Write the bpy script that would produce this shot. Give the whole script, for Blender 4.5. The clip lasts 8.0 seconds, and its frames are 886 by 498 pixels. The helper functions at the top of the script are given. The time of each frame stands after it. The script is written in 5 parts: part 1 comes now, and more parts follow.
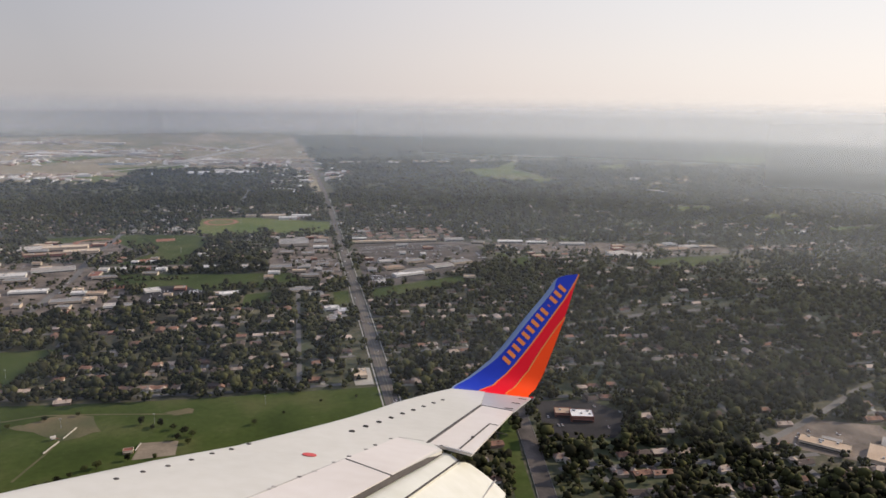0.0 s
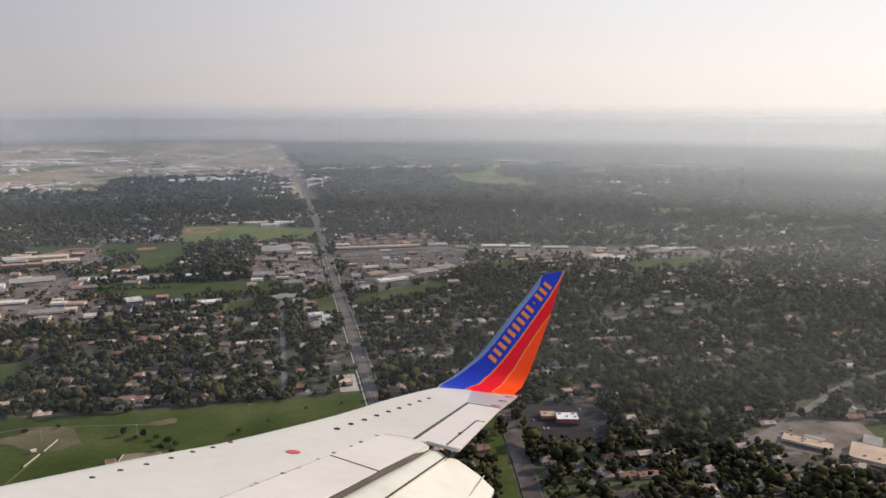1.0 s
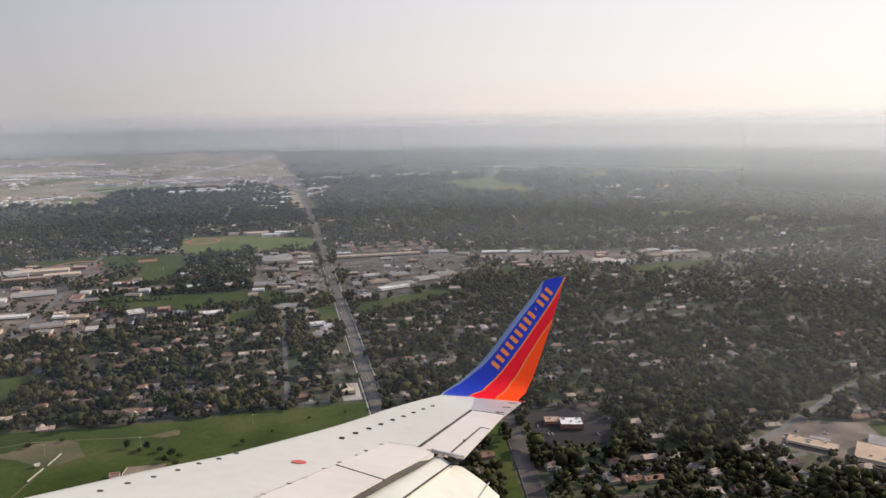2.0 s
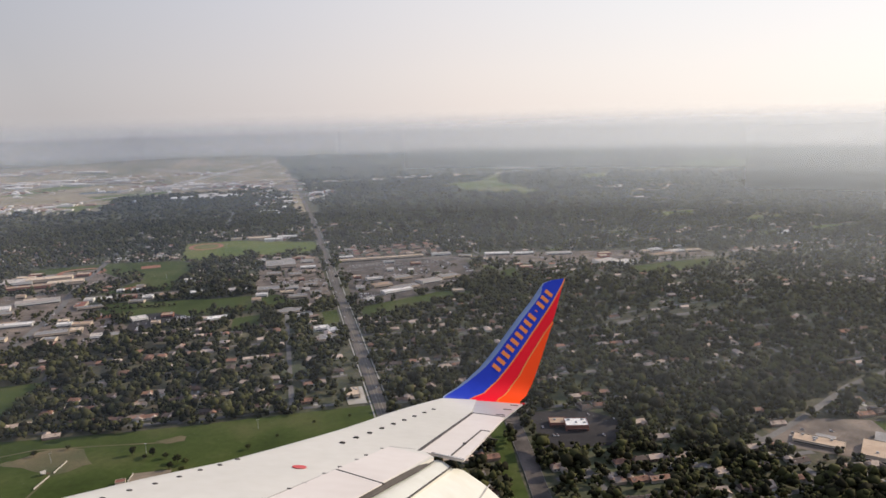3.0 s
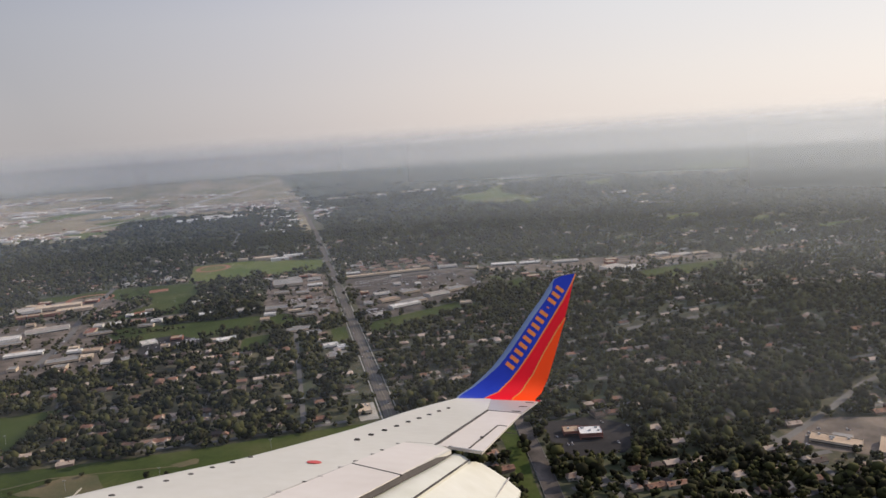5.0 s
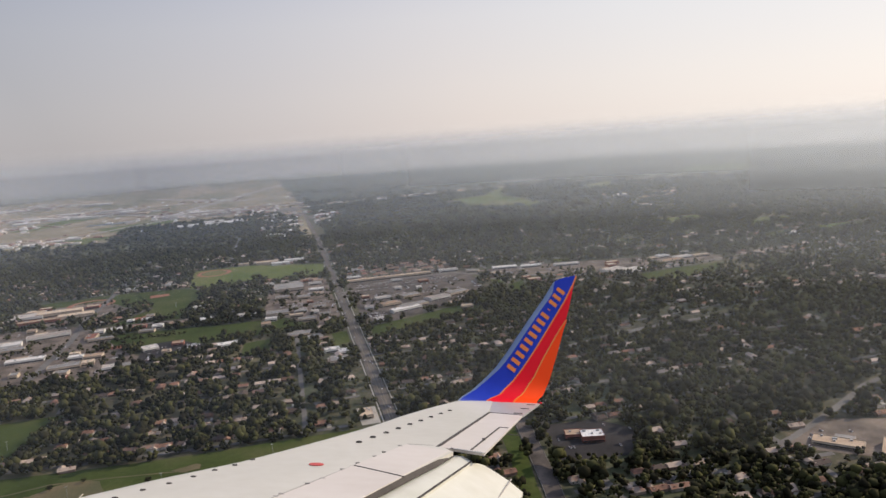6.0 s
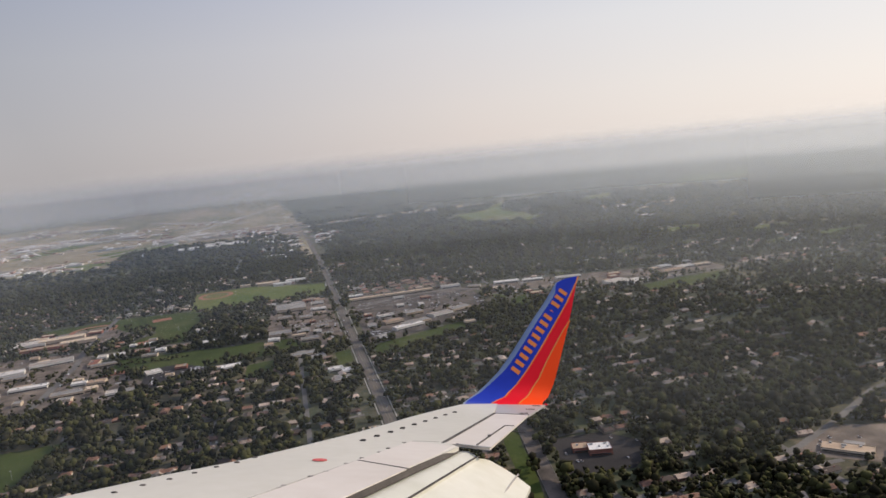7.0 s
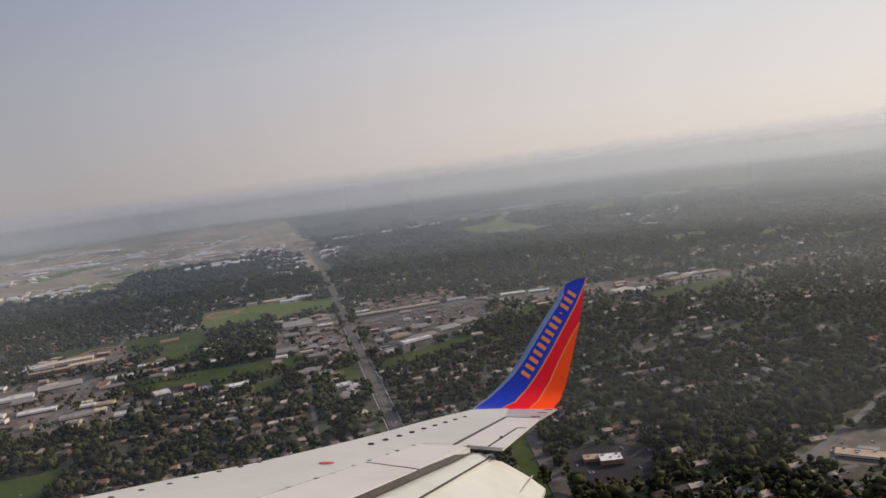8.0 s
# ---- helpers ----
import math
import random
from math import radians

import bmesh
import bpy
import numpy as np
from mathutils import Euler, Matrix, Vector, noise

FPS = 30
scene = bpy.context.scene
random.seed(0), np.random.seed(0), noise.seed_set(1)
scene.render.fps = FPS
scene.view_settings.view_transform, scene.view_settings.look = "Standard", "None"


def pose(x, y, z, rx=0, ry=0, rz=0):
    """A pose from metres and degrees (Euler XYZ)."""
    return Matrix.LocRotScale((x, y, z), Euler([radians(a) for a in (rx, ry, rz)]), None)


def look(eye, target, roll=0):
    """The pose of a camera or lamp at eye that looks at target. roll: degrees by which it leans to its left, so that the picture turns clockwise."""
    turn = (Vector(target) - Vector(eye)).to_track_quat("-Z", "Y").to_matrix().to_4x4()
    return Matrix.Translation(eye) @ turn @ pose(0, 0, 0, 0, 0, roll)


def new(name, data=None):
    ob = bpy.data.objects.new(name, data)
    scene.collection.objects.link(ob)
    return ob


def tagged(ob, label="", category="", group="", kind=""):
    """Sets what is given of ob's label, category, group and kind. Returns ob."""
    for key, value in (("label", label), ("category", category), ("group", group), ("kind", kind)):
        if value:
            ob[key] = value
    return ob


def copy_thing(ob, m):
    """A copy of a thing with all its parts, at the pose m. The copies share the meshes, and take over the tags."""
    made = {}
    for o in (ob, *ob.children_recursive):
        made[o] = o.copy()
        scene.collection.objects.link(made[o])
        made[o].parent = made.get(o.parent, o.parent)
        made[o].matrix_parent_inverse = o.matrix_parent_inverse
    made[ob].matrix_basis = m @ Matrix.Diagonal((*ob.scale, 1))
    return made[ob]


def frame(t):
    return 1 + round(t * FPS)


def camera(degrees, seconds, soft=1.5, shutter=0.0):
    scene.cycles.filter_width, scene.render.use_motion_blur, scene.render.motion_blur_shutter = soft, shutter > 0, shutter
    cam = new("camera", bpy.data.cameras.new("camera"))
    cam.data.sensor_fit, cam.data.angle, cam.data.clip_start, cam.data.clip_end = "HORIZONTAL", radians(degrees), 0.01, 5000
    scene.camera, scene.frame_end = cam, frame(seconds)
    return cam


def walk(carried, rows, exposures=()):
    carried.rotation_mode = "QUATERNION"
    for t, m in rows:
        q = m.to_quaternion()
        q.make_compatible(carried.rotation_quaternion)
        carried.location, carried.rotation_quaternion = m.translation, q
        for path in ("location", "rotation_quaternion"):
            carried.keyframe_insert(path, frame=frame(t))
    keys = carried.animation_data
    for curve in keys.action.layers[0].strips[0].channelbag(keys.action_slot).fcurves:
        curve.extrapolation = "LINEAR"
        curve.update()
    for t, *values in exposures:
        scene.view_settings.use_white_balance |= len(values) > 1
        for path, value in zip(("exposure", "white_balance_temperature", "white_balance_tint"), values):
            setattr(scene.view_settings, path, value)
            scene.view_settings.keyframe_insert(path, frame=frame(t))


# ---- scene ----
# The aircraft's wing and the land below stand still; the eye sits behind the wing, 330 m above the town.
cam = camera(62.8, 8.0, soft=1.55)
ROWS = [
    (0, -0.037, 0.076, 330.241, 78.53, -0.83, -11.32),
    (0.5, -0.04, 0.088, 330.167, 78.74, -0.63, -12.12),
    (1, -0.025, 0.167, 330.077, 78.95, -0.37, -12.72),
    (1.5, -0.052, 0.143, 330.081, 79.23, 0.3, -12.86),
    (3, 0.008, 0.053, 330.137, 79.68, 1.42, -12.78),
    (3.5, 0.018, -0.009, 330.083, 79.55, 2.82, -12.62),
    (4, 0.006, 0.105, 329.914, 79.96, 3.38, -12.51),
    (4.5, -0.008, 0.192, 329.846, 80.39, 3.53, -12.62),
    (6, -0.023, 0.161, 329.821, 80.97, 4.05, -12.69),
    (6.5, 0.006, 0.244, 329.684, 81.16, 4.28, -12.62),
    (7, -0.024, 0.191, 329.553, 82.24, 5.62, -12.84),
    (7.5, -0.04, 0.211, 329.44, 82.86, 6.38, -12.97),
    (8, -0.011, 0.389, 329.332, 83.33, 7.03, -12.59),
]
walk(cam, [(t, pose(x, y, z, rx, ry, rz)) for t, x, y, z, rx, ry, rz in ROWS],
     exposures=[(0.0, 0.22, 6610, 13), (1.5, 0.3, 6610, 13), (3.0, 0.32, 6610, 13), (4.0, 0.17, 6610, 13), (4.7, 0.1, 6610, 13), (6.0, 0.18, 6610, 13), (7.0, 0.1, 6610, 13), (7.5, -0.01, 6610, 13), (8.0, -0.12, 6610, 13)])

# ---- sky, sun ----
SUN_AZ, SUN_EL = 80.0, 26.0          # degrees, clockwise from +y, and above the horizon
world = bpy.data.worlds.new("sky")
scene.world = world
world.use_nodes = True
wn, wl = world.node_tree.nodes, world.node_tree.links
wn.clear()
sky = wn.new("ShaderNodeTexSky")
sky.sky_type, sky.sun_disc = "NISHITA", False
sky.sun_elevation, sky.sun_rotation = radians(SUN_EL), radians(SUN_AZ)
sky.altitude, sky.air_density, sky.dust_density, sky.ozone_density = 300, 1.0, 1.75, 1.5
back = wn.new("ShaderNodeBackground")
back.inputs["Strength"].default_value = 0.107
way = wn.new("ShaderNodeTexCoord")
az, el = radians(SUN_AZ), radians(SUN_EL)
# milky summer haze: brightest round the sun, warm low down, bluer and thinner higher up
near_sun = wn.new("ShaderNodeVectorMath")
near_sun.operation = "DOT_PRODUCT"
near_sun.inputs[1].default_value = (math.sin(az) * math.cos(el), math.cos(az) * math.cos(el), math.sin(el))
half = wn.new("ShaderNodeMath")
half.operation = "MULTIPLY_ADD"
half.inputs[1].default_value = half.inputs[2].default_value = 0.5
glow = wn.new("ShaderNodeValToRGB")
GLOW = ((0.0, (0.27, 0.275, 0.3)), (0.465, (0.36, 0.352, 0.36)), (0.59, (0.48, 0.455, 0.45)), (0.70, (0.60, 0.555, 0.525)), (0.80, (0.675, 0.635, 0.595)), (0.89, (0.72, 0.68, 0.635)), (1.0, (0.9, 0.85, 0.78)))
while len(glow.color_ramp.elements) < len(GLOW):
    glow.color_ramp.elements.new(0.5)
for e, (p, c) in zip(glow.color_ramp.elements, GLOW):
    e.position, e.color = p, (*c, 1)
height, rise = wn.new("ShaderNodeSeparateXYZ"), wn.new("ShaderNodeValToRGB")
TINT = ((0.0, (0.975, 0.965, 0.955)), (0.06, (0.95, 0.965, 0.98)), (0.15, (0.87, 0.935, 1.01)), (0.3, (0.58, 0.72, 0.97)), (0.6, (0.48, 0.6, 0.88)))
while len(rise.color_ramp.elements) < len(TINT):
    rise.color_ramp.elements.new(0.5)
for e, (p, c) in zip(rise.color_ramp.elements, TINT):
    e.position, e.color = p, (*c, 1)
tint, bright, veil = wn.new("ShaderNodeVectorMath"), wn.new("ShaderNodeVectorMath"), wn.new("ShaderNodeMix")
tint.operation, bright.operation = "MULTIPLY", "SCALE"
bright.inputs["Scale"].default_value = 1.27 / 0.107
veil.data_type = "RGBA"
veil.inputs["Factor"].default_value = 0.86
above, level = wn.new("ShaderNodeVectorMath"), wn.new("ShaderNodeVectorMath")      # the sky's lowest tint goes on under the skyline
above.operation, level.operation = "MAXIMUM", "NORMALIZE"
above.inputs[1].default_value = (-2, -2, 0.015)
soft_sky = wn.new("ShaderNodeHueSaturation")      # moist air washes the sky's colour out
soft_sky.inputs["Saturation"].default_value = 0.6
soft_sky.inputs["Value"].default_value = 0.7
wout = wn.new("ShaderNodeOutputWorld")
wl.new(way.outputs["Generated"], above.inputs[0])
wl.new(above.outputs[0], level.inputs[0])
wl.new(level.outputs[0], sky.inputs["Vector"])
wl.new(level.outputs[0], near_sun.inputs[0])
wl.new(near_sun.outputs["Value"], half.inputs[0])
wl.new(half.outputs[0], glow.inputs[0])
wl.new(level.outputs[0], height.inputs[0])
wl.new(height.outputs["Z"], rise.inputs[0])
wl.new(glow.outputs[0], tint.inputs[0])
wl.new(rise.outputs[0], tint.inputs[1])
wl.new(tint.outputs[0], bright.inputs[0])
wl.new(sky.outputs[0], soft_sky.inputs["Color"])
wl.new(soft_sky.outputs[0], veil.inputs["A"])
wl.new(bright.outputs[0], veil.inputs["B"])
wl.new(veil.outputs["Result"], back.inputs["Color"])
wl.new(back.outputs[0], wout.inputs["Surface"])

sun = new("sun", bpy.data.lights.new("sun", "SUN"))
sun.data.energy, sun.data.angle, sun.data.color = 3.5, radians(0.8), (1.0, 0.865, 0.67)
sun.matrix_world = look((math.sin(az) * math.cos(el) * 100, math.cos(az) * math.cos(el) * 100, 330 + math.sin(el) * 100), (0, 0, 330))

# ---- materials ----


def nodes_of(name):
    m = bpy.data.materials.new(name)
    m.use_nodes = True
    nt = m.node_tree
    return m, nt.nodes, nt.links, nt.nodes["Principled BSDF"]


def ramp_of(n, stops):
    r = n.new("ShaderNodeValToRGB")
    els = r.color_ramp.elements
    while len(els) < len(stops):
        els.new(0.5)
    for e, (p, c) in zip(els, stops):
        e.position, e.color = p, (*c, 1)
    return r


def mat(name, colours, scale, fine, rough=0.9, metal=0.0, bump=0.0, vary="", spread=0.35, detail=6, gloss=0.5):
    """A surface of two or more colours mixed by a broad noise, with a finer one over it; vary: a tone for each object or island."""
    m, n, l, p = nodes_of(name)
    co = n.new("ShaderNodeTexCoord")
    big, small = n.new("ShaderNodeTexNoise"), n.new("ShaderNodeTexNoise")
    big.inputs["Scale"].default_value, small.inputs["Scale"].default_value = scale, fine
    big.inputs["Detail"].default_value = detail
    small.inputs["Detail"].default_value = 4
    l.new(co.outputs["Object"], big.inputs["Vector"])
    l.new(co.outputs["Object"], small.inputs["Vector"])
    k = len(colours)
    r = ramp_of(n, [(0.3 + 0.4 * i / max(1, k - 1), c) for i, c in enumerate(colours)])
    mix = n.new("ShaderNodeMix")
    mix.data_type, mix.blend_type = "RGBA", "OVERLAY"
    mix.inputs["Factor"].default_value = spread
    l.new(small.outputs["Fac"], mix.inputs["B"])
    if vary:
        src = n.new("ShaderNodeObjectInfo" if vary == "object" else "ShaderNodeNewGeometry")
        tone = n.new("ShaderNodeMath")
        tone.operation = "MULTIPLY_ADD"
        tone.inputs[1].default_value = 0.75
        l.new(src.outputs["Random" if vary == "object" else "Random Per Island"], tone.inputs[0])
        part_of = n.new("ShaderNodeMath")
        part_of.operation = "MULTIPLY_ADD"
        part_of.inputs[1].default_value, part_of.inputs[2].default_value = 0.5, -0.12
        l.new(big.outputs["Fac"], part_of.inputs[0])
        l.new(part_of.outputs[0], tone.inputs[2])
        l.new(tone.outputs[0], r.inputs[0])
    else:
        l.new(big.outputs["Fac"], r.inputs[0])
    l.new(r.outputs[0], mix.inputs["A"])
    l.new(mix.outputs["Result"], p.inputs["Base Color"])
    p.inputs["Roughness"].default_value, p.inputs["Metallic"].default_value = rough, metal
    p.inputs["Specular IOR Level"].default_value = gloss
    if bump:
        b = n.new("ShaderNodeBump")
        b.inputs["Strength"].default_value = bump
        l.new(small.outputs["Fac"], b.inputs["Height"])
        l.new(b.outputs[0], p.inputs["Normal"])
    return m


LAWN = mat("lawn", [(0.036, 0.053, 0.012), (0.055, 0.075, 0.018), (0.095, 0.1, 0.036)], 0.012, 0.15, 0.95, gloss=0.1)
MEADOW = mat("dry_meadow", [(0.075, 0.11, 0.024), (0.12, 0.145, 0.04), (0.17, 0.16, 0.068)], 0.006, 0.08, 0.95, gloss=0.1)
PRAIRIE = mat("airfield_grass", [(0.17, 0.165, 0.1), (0.29, 0.245, 0.165), (0.42, 0.335, 0.235)], 0.006, 0.03, 0.95, gloss=0.1)
DIRT = mat("bare_earth", [(0.06, 0.068, 0.024), (0.1, 0.088, 0.038), (0.16, 0.12, 0.062)], 0.02, 0.3, 0.95)
TRACK = mat("red_running_track", [(0.27, 0.1, 0.06), (0.34, 0.14, 0.08)], 0.02, 0.3, 0.9)
ASPHALT = mat("worn_asphalt", [(0.075, 0.061, 0.051), (0.165, 0.132, 0.108), (0.27, 0.212, 0.168)], 0.03, 0.4, 0.9, gloss=0.2)
BLACKTOP = mat("fresh_blacktop", [(0.022, 0.02, 0.021), (0.045, 0.04, 0.04)], 0.03, 0.3, 0.9, gloss=0.2)
LOT = mat("dark_lot_asphalt", [(0.05, 0.043, 0.039), (0.105, 0.088, 0.077), (0.185, 0.15, 0.125)], 0.03, 0.3, 0.9, gloss=0.2)
ROADTOP = mat("grey_road_asphalt", [(0.112, 0.096, 0.084), (0.168, 0.145, 0.127)], 0.01, 0.5, 0.85, gloss=0.2)
CROSSROAD = mat("tan_road_asphalt", [(0.12, 0.105, 0.092), (0.2, 0.175, 0.15)], 0.01, 0.5, 0.85)
TANLOT = mat("tan_gravel", [(0.16, 0.125, 0.085), (0.28, 0.22, 0.155)], 0.05, 0.5, 0.95)
STREET = mat("pale_street_concrete", [(0.1, 0.093, 0.088), (0.19, 0.175, 0.16)], 0.02, 0.4, 0.9)
CONCRETE = mat("concrete", [(0.32, 0.3, 0.27), (0.45, 0.42, 0.37)], 0.05, 0.6, 0.85)
PAINTLINE = mat("road_paint", [(0.22, 0.19, 0.11), (0.34, 0.3, 0.2)], 0.05, 0.9, 0.7)
FOLIAGE = mat("foliage", [(0.0178, 0.0166, 0.0098), (0.0285, 0.0276, 0.0136), (0.042, 0.0424, 0.018), (0.068, 0.068, 0.0265)], 0.012, 0.7, 0.9, vary="island", spread=0.5, detail=8, gloss=0.06)
CROWN = mat("near_foliage", [(0.0172, 0.0168, 0.009), (0.028, 0.0285, 0.0122), (0.04, 0.043, 0.0155), (0.059, 0.063, 0.0225)], 0.3, 2.5, 0.9, bump=0.4, vary="object", spread=0.5, gloss=0.06)
BARK = mat("bark", [(0.06, 0.045, 0.035), (0.12, 0.09, 0.07)], 1.5, 8, 0.95, bump=0.5)
SHINGLE = mat("roof_shingles", [(0.085, 0.06, 0.05), (0.19, 0.1, 0.068), (0.32, 0.165, 0.105), (0.24, 0.19, 0.155), (0.48, 0.37, 0.29)], 0.2, 2.0, 0.9, vary="object")
SHINGLES = mat("far_roof_shingles", [(0.085, 0.06, 0.05), (0.2, 0.105, 0.07), (0.34, 0.17, 0.11), (0.28, 0.21, 0.17), (0.6, 0.47, 0.38)], 0.05, 1.0, 0.9, vary="island")
SIDING = mat("house_siding", [(0.2, 0.12, 0.09), (0.34, 0.28, 0.22), (0.6, 0.55, 0.48)], 0.2, 2.0, 0.85, vary="object")
SIDINGS = mat("far_siding", [(0.2, 0.12, 0.09), (0.34, 0.28, 0.22), (0.6, 0.55, 0.48)], 0.1, 2.0, 0.85, vary="island")
ROOF_WHITE = mat("pale_membrane_roof", [(0.36, 0.31, 0.27), (0.56, 0.5, 0.44), (0.64, 0.6, 0.55), (0.82, 0.78, 0.73)], 0.06, 0.9, 0.8, vary="object")
ROOF_PALE = mat("bright_membrane_roof", [(0.72, 0.69, 0.66), (0.84, 0.82, 0.78)], 0.15, 0.9, 0.8)
ROOF_TAN = mat("tan_gravel_roof", [(0.36, 0.24, 0.16), (0.5, 0.37, 0.26), (0.64, 0.5, 0.36)], 0.06, 1.2, 0.95, vary="object")
ROOF_GREY = mat("grey_gravel_roof", [(0.2, 0.19, 0.18), (0.34, 0.32, 0.3)], 0.06, 1.2, 0.95)
ROOF_RED = mat("red_tile_roof", [(0.2, 0.075, 0.05), (0.3, 0.12, 0.08)], 0.06, 1.2, 0.85)
WALL_BRICK = mat("red_brick_wall", [(0.2, 0.07, 0.05), (0.28, 0.11, 0.08)], 0.2, 3, 0.9)
WALL_TAN = mat("tan_stucco_wall", [(0.4, 0.32, 0.24), (0.52, 0.43, 0.33)], 0.2, 3, 0.9)
WALL_WHITE = mat("pale_block_wall", [(0.55, 0.52, 0.48), (0.7, 0.67, 0.62)], 0.2, 3, 0.9)
UNIT = mat("rooftop_metal", [(0.35, 0.35, 0.35), (0.5, 0.5, 0.5)], 0.5, 4, 0.5, 0.4)
GLASS = mat("dark_window_glass", [(0.03, 0.035, 0.04), (0.05, 0.055, 0.06)], 0.5, 3, 0.15)
CARPAINT = mat("car_paint", [(0.04, 0.04, 0.05), (0.3, 0.03, 0.03), (0.45, 0.45, 0.46), (0.1, 0.12, 0.2), (0.78, 0.78, 0.76)], 0.1, 2, 0.3, 0.1, vary="object", spread=0.05)
RUBBER = mat("tyre_rubber", [(0.015, 0.015, 0.015), (0.03, 0.03, 0.03)], 2, 9, 0.9)
WATER = mat("still_water", [(0.06, 0.09, 0.12), (0.09, 0.12, 0.15)], 0.01, 0.2, 0.15)
WINGPAINT = mat("white_wing_paint", [(0.55, 0.53, 0.475), (0.635, 0.61, 0.55)], 0.5, 6, 0.38, spread=0.12)
PANELPAINT = mat("pinkish_white_panel_paint", [(0.61, 0.555, 0.51), (0.69, 0.635, 0.59)], 0.6, 5, 0.4, spread=0.12)
FLAPPAINT = mat("cream_flap_paint", [(0.55, 0.545, 0.475), (0.64, 0.63, 0.56)], 0.6, 5, 0.4, spread=0.18)
TIPMETAL = mat("grey_tip_panel", [(0.4, 0.39, 0.39), (0.46, 0.45, 0.45)], 1.2, 9, 0.4, 0.1, spread=0.12)
BLUE = mat("blue_winglet_paint", [(0.016, 0.04, 0.4), (0.024, 0.055, 0.5)], 1, 9, 0.3, spread=0.1, gloss=0.12)
RED = mat("red_winglet_paint", [(0.76, 0.006, 0.02), (0.84, 0.009, 0.026)], 1, 9, 0.5, spread=0.1, gloss=0.12)
ORANGE = mat("orange_winglet_paint", [(0.93, 0.062, 0.005), (0.98, 0.075, 0.007)], 1, 9, 0.5, spread=0.1, gloss=0.12)
GOLD = mat("gold_winglet_trim", [(0.72, 0.21, 0.03), (0.78, 0.24, 0.04)], 1, 9, 0.35, spread=0.1)
# the blue of this metal stands in for the sky's sheen on it
EDGE = mat("polished_edge_sky_sheen", [(0.2, 0.27, 0.42), (0.26, 0.34, 0.5)], 1, 9, 0.3, 0.4, spread=0.1)
# for dark fittings and joints, and for shade painted into the flap gaps
GAP = mat("dark_fittings_and_gap_shade", [(0.035, 0.03, 0.028), (0.07, 0.06, 0.055)], 3, 12, 0.8)
SEAM = mat("grey_panel_seam", [(0.36, 0.33, 0.31), (0.45, 0.42, 0.4)], 3, 12, 0.7)
DISC = mat("red_inspection_mark", [(0.5, 0.05, 0.05), (0.58, 0.08, 0.07)], 8, 30, 0.5)


def ground_material():
    """Yards and woodland floor near by; a patchwork of crops further out."""
    m, n, l, p = nodes_of("open_country")
    co = n.new("ShaderNodeTexCoord")
    cells = n.new("ShaderNodeTexVoronoi")
    cells.distance = "CHEBYCHEV"
    cells.inputs["Scale"].default_value, cells.inputs["Randomness"].default_value = 0.0022, 0.8
    broad, fine = n.new("ShaderNodeTexNoise"), n.new("ShaderNodeTexNoise")
    broad.inputs["Scale"].default_value, fine.inputs["Scale"].default_value = 0.004, 0.09
    broad.inputs["Detail"].default_value = 8
    for t in (cells, broad, fine):
        l.new(co.outputs["Object"], t.inputs["Vector"])
    crops = ramp_of(n, [(0.0, (0.035, 0.055, 0.025)), (0.35, (0.06, 0.08, 0.03)), (0.62, (0.1, 0.115, 0.045)), (0.9, (0.22, 0.19, 0.1))])
    sep = n.new("ShaderNodeSeparateColor")
    l.new(cells.outputs["Color"], sep.inputs[0])
    l.new(sep.outputs[0], crops.inputs[0])
    yard = ramp_of(n, [(0.3, (0.026, 0.028, 0.014)), (0.5, (0.05, 0.047, 0.024)), (0.7, (0.125, 0.095, 0.064))])
    l.new(fine.outputs["Fac"], yard.inputs[0])
    far = n.new("ShaderNodeMix")
    far.data_type = "RGBA"
    gate = ramp_of(n, [(0.42, (0.05, 0.05, 0.05)), (0.58, (0.5, 0.5, 0.5))])
    l.new(broad.outputs["Fac"], gate.inputs[0])
    l.new(gate.outputs[0], far.inputs["Factor"])
    l.new(yard.outputs[0], far.inputs["A"])
    l.new(crops.outputs[0], far.inputs["B"])
    l.new(far.outputs["Result"], p.inputs["Base Color"])
    p.inputs["Roughness"].default_value = 0.95
    return m


GROUND = ground_material()


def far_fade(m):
    """Imitates haze: far land, woods and paving turn see-through and take the sky's colour."""
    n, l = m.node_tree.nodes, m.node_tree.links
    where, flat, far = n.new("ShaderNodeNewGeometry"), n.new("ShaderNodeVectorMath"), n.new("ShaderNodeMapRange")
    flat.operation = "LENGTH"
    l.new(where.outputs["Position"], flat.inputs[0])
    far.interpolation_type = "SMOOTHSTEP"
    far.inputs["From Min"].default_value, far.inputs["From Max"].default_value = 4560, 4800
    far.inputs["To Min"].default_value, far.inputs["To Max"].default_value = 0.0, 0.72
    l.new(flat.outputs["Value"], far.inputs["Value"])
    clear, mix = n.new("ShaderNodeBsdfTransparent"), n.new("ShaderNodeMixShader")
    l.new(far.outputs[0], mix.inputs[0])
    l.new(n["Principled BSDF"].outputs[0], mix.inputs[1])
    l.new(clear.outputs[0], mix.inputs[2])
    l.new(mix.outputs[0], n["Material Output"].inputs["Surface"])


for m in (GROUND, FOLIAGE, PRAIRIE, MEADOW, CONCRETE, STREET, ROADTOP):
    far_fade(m)


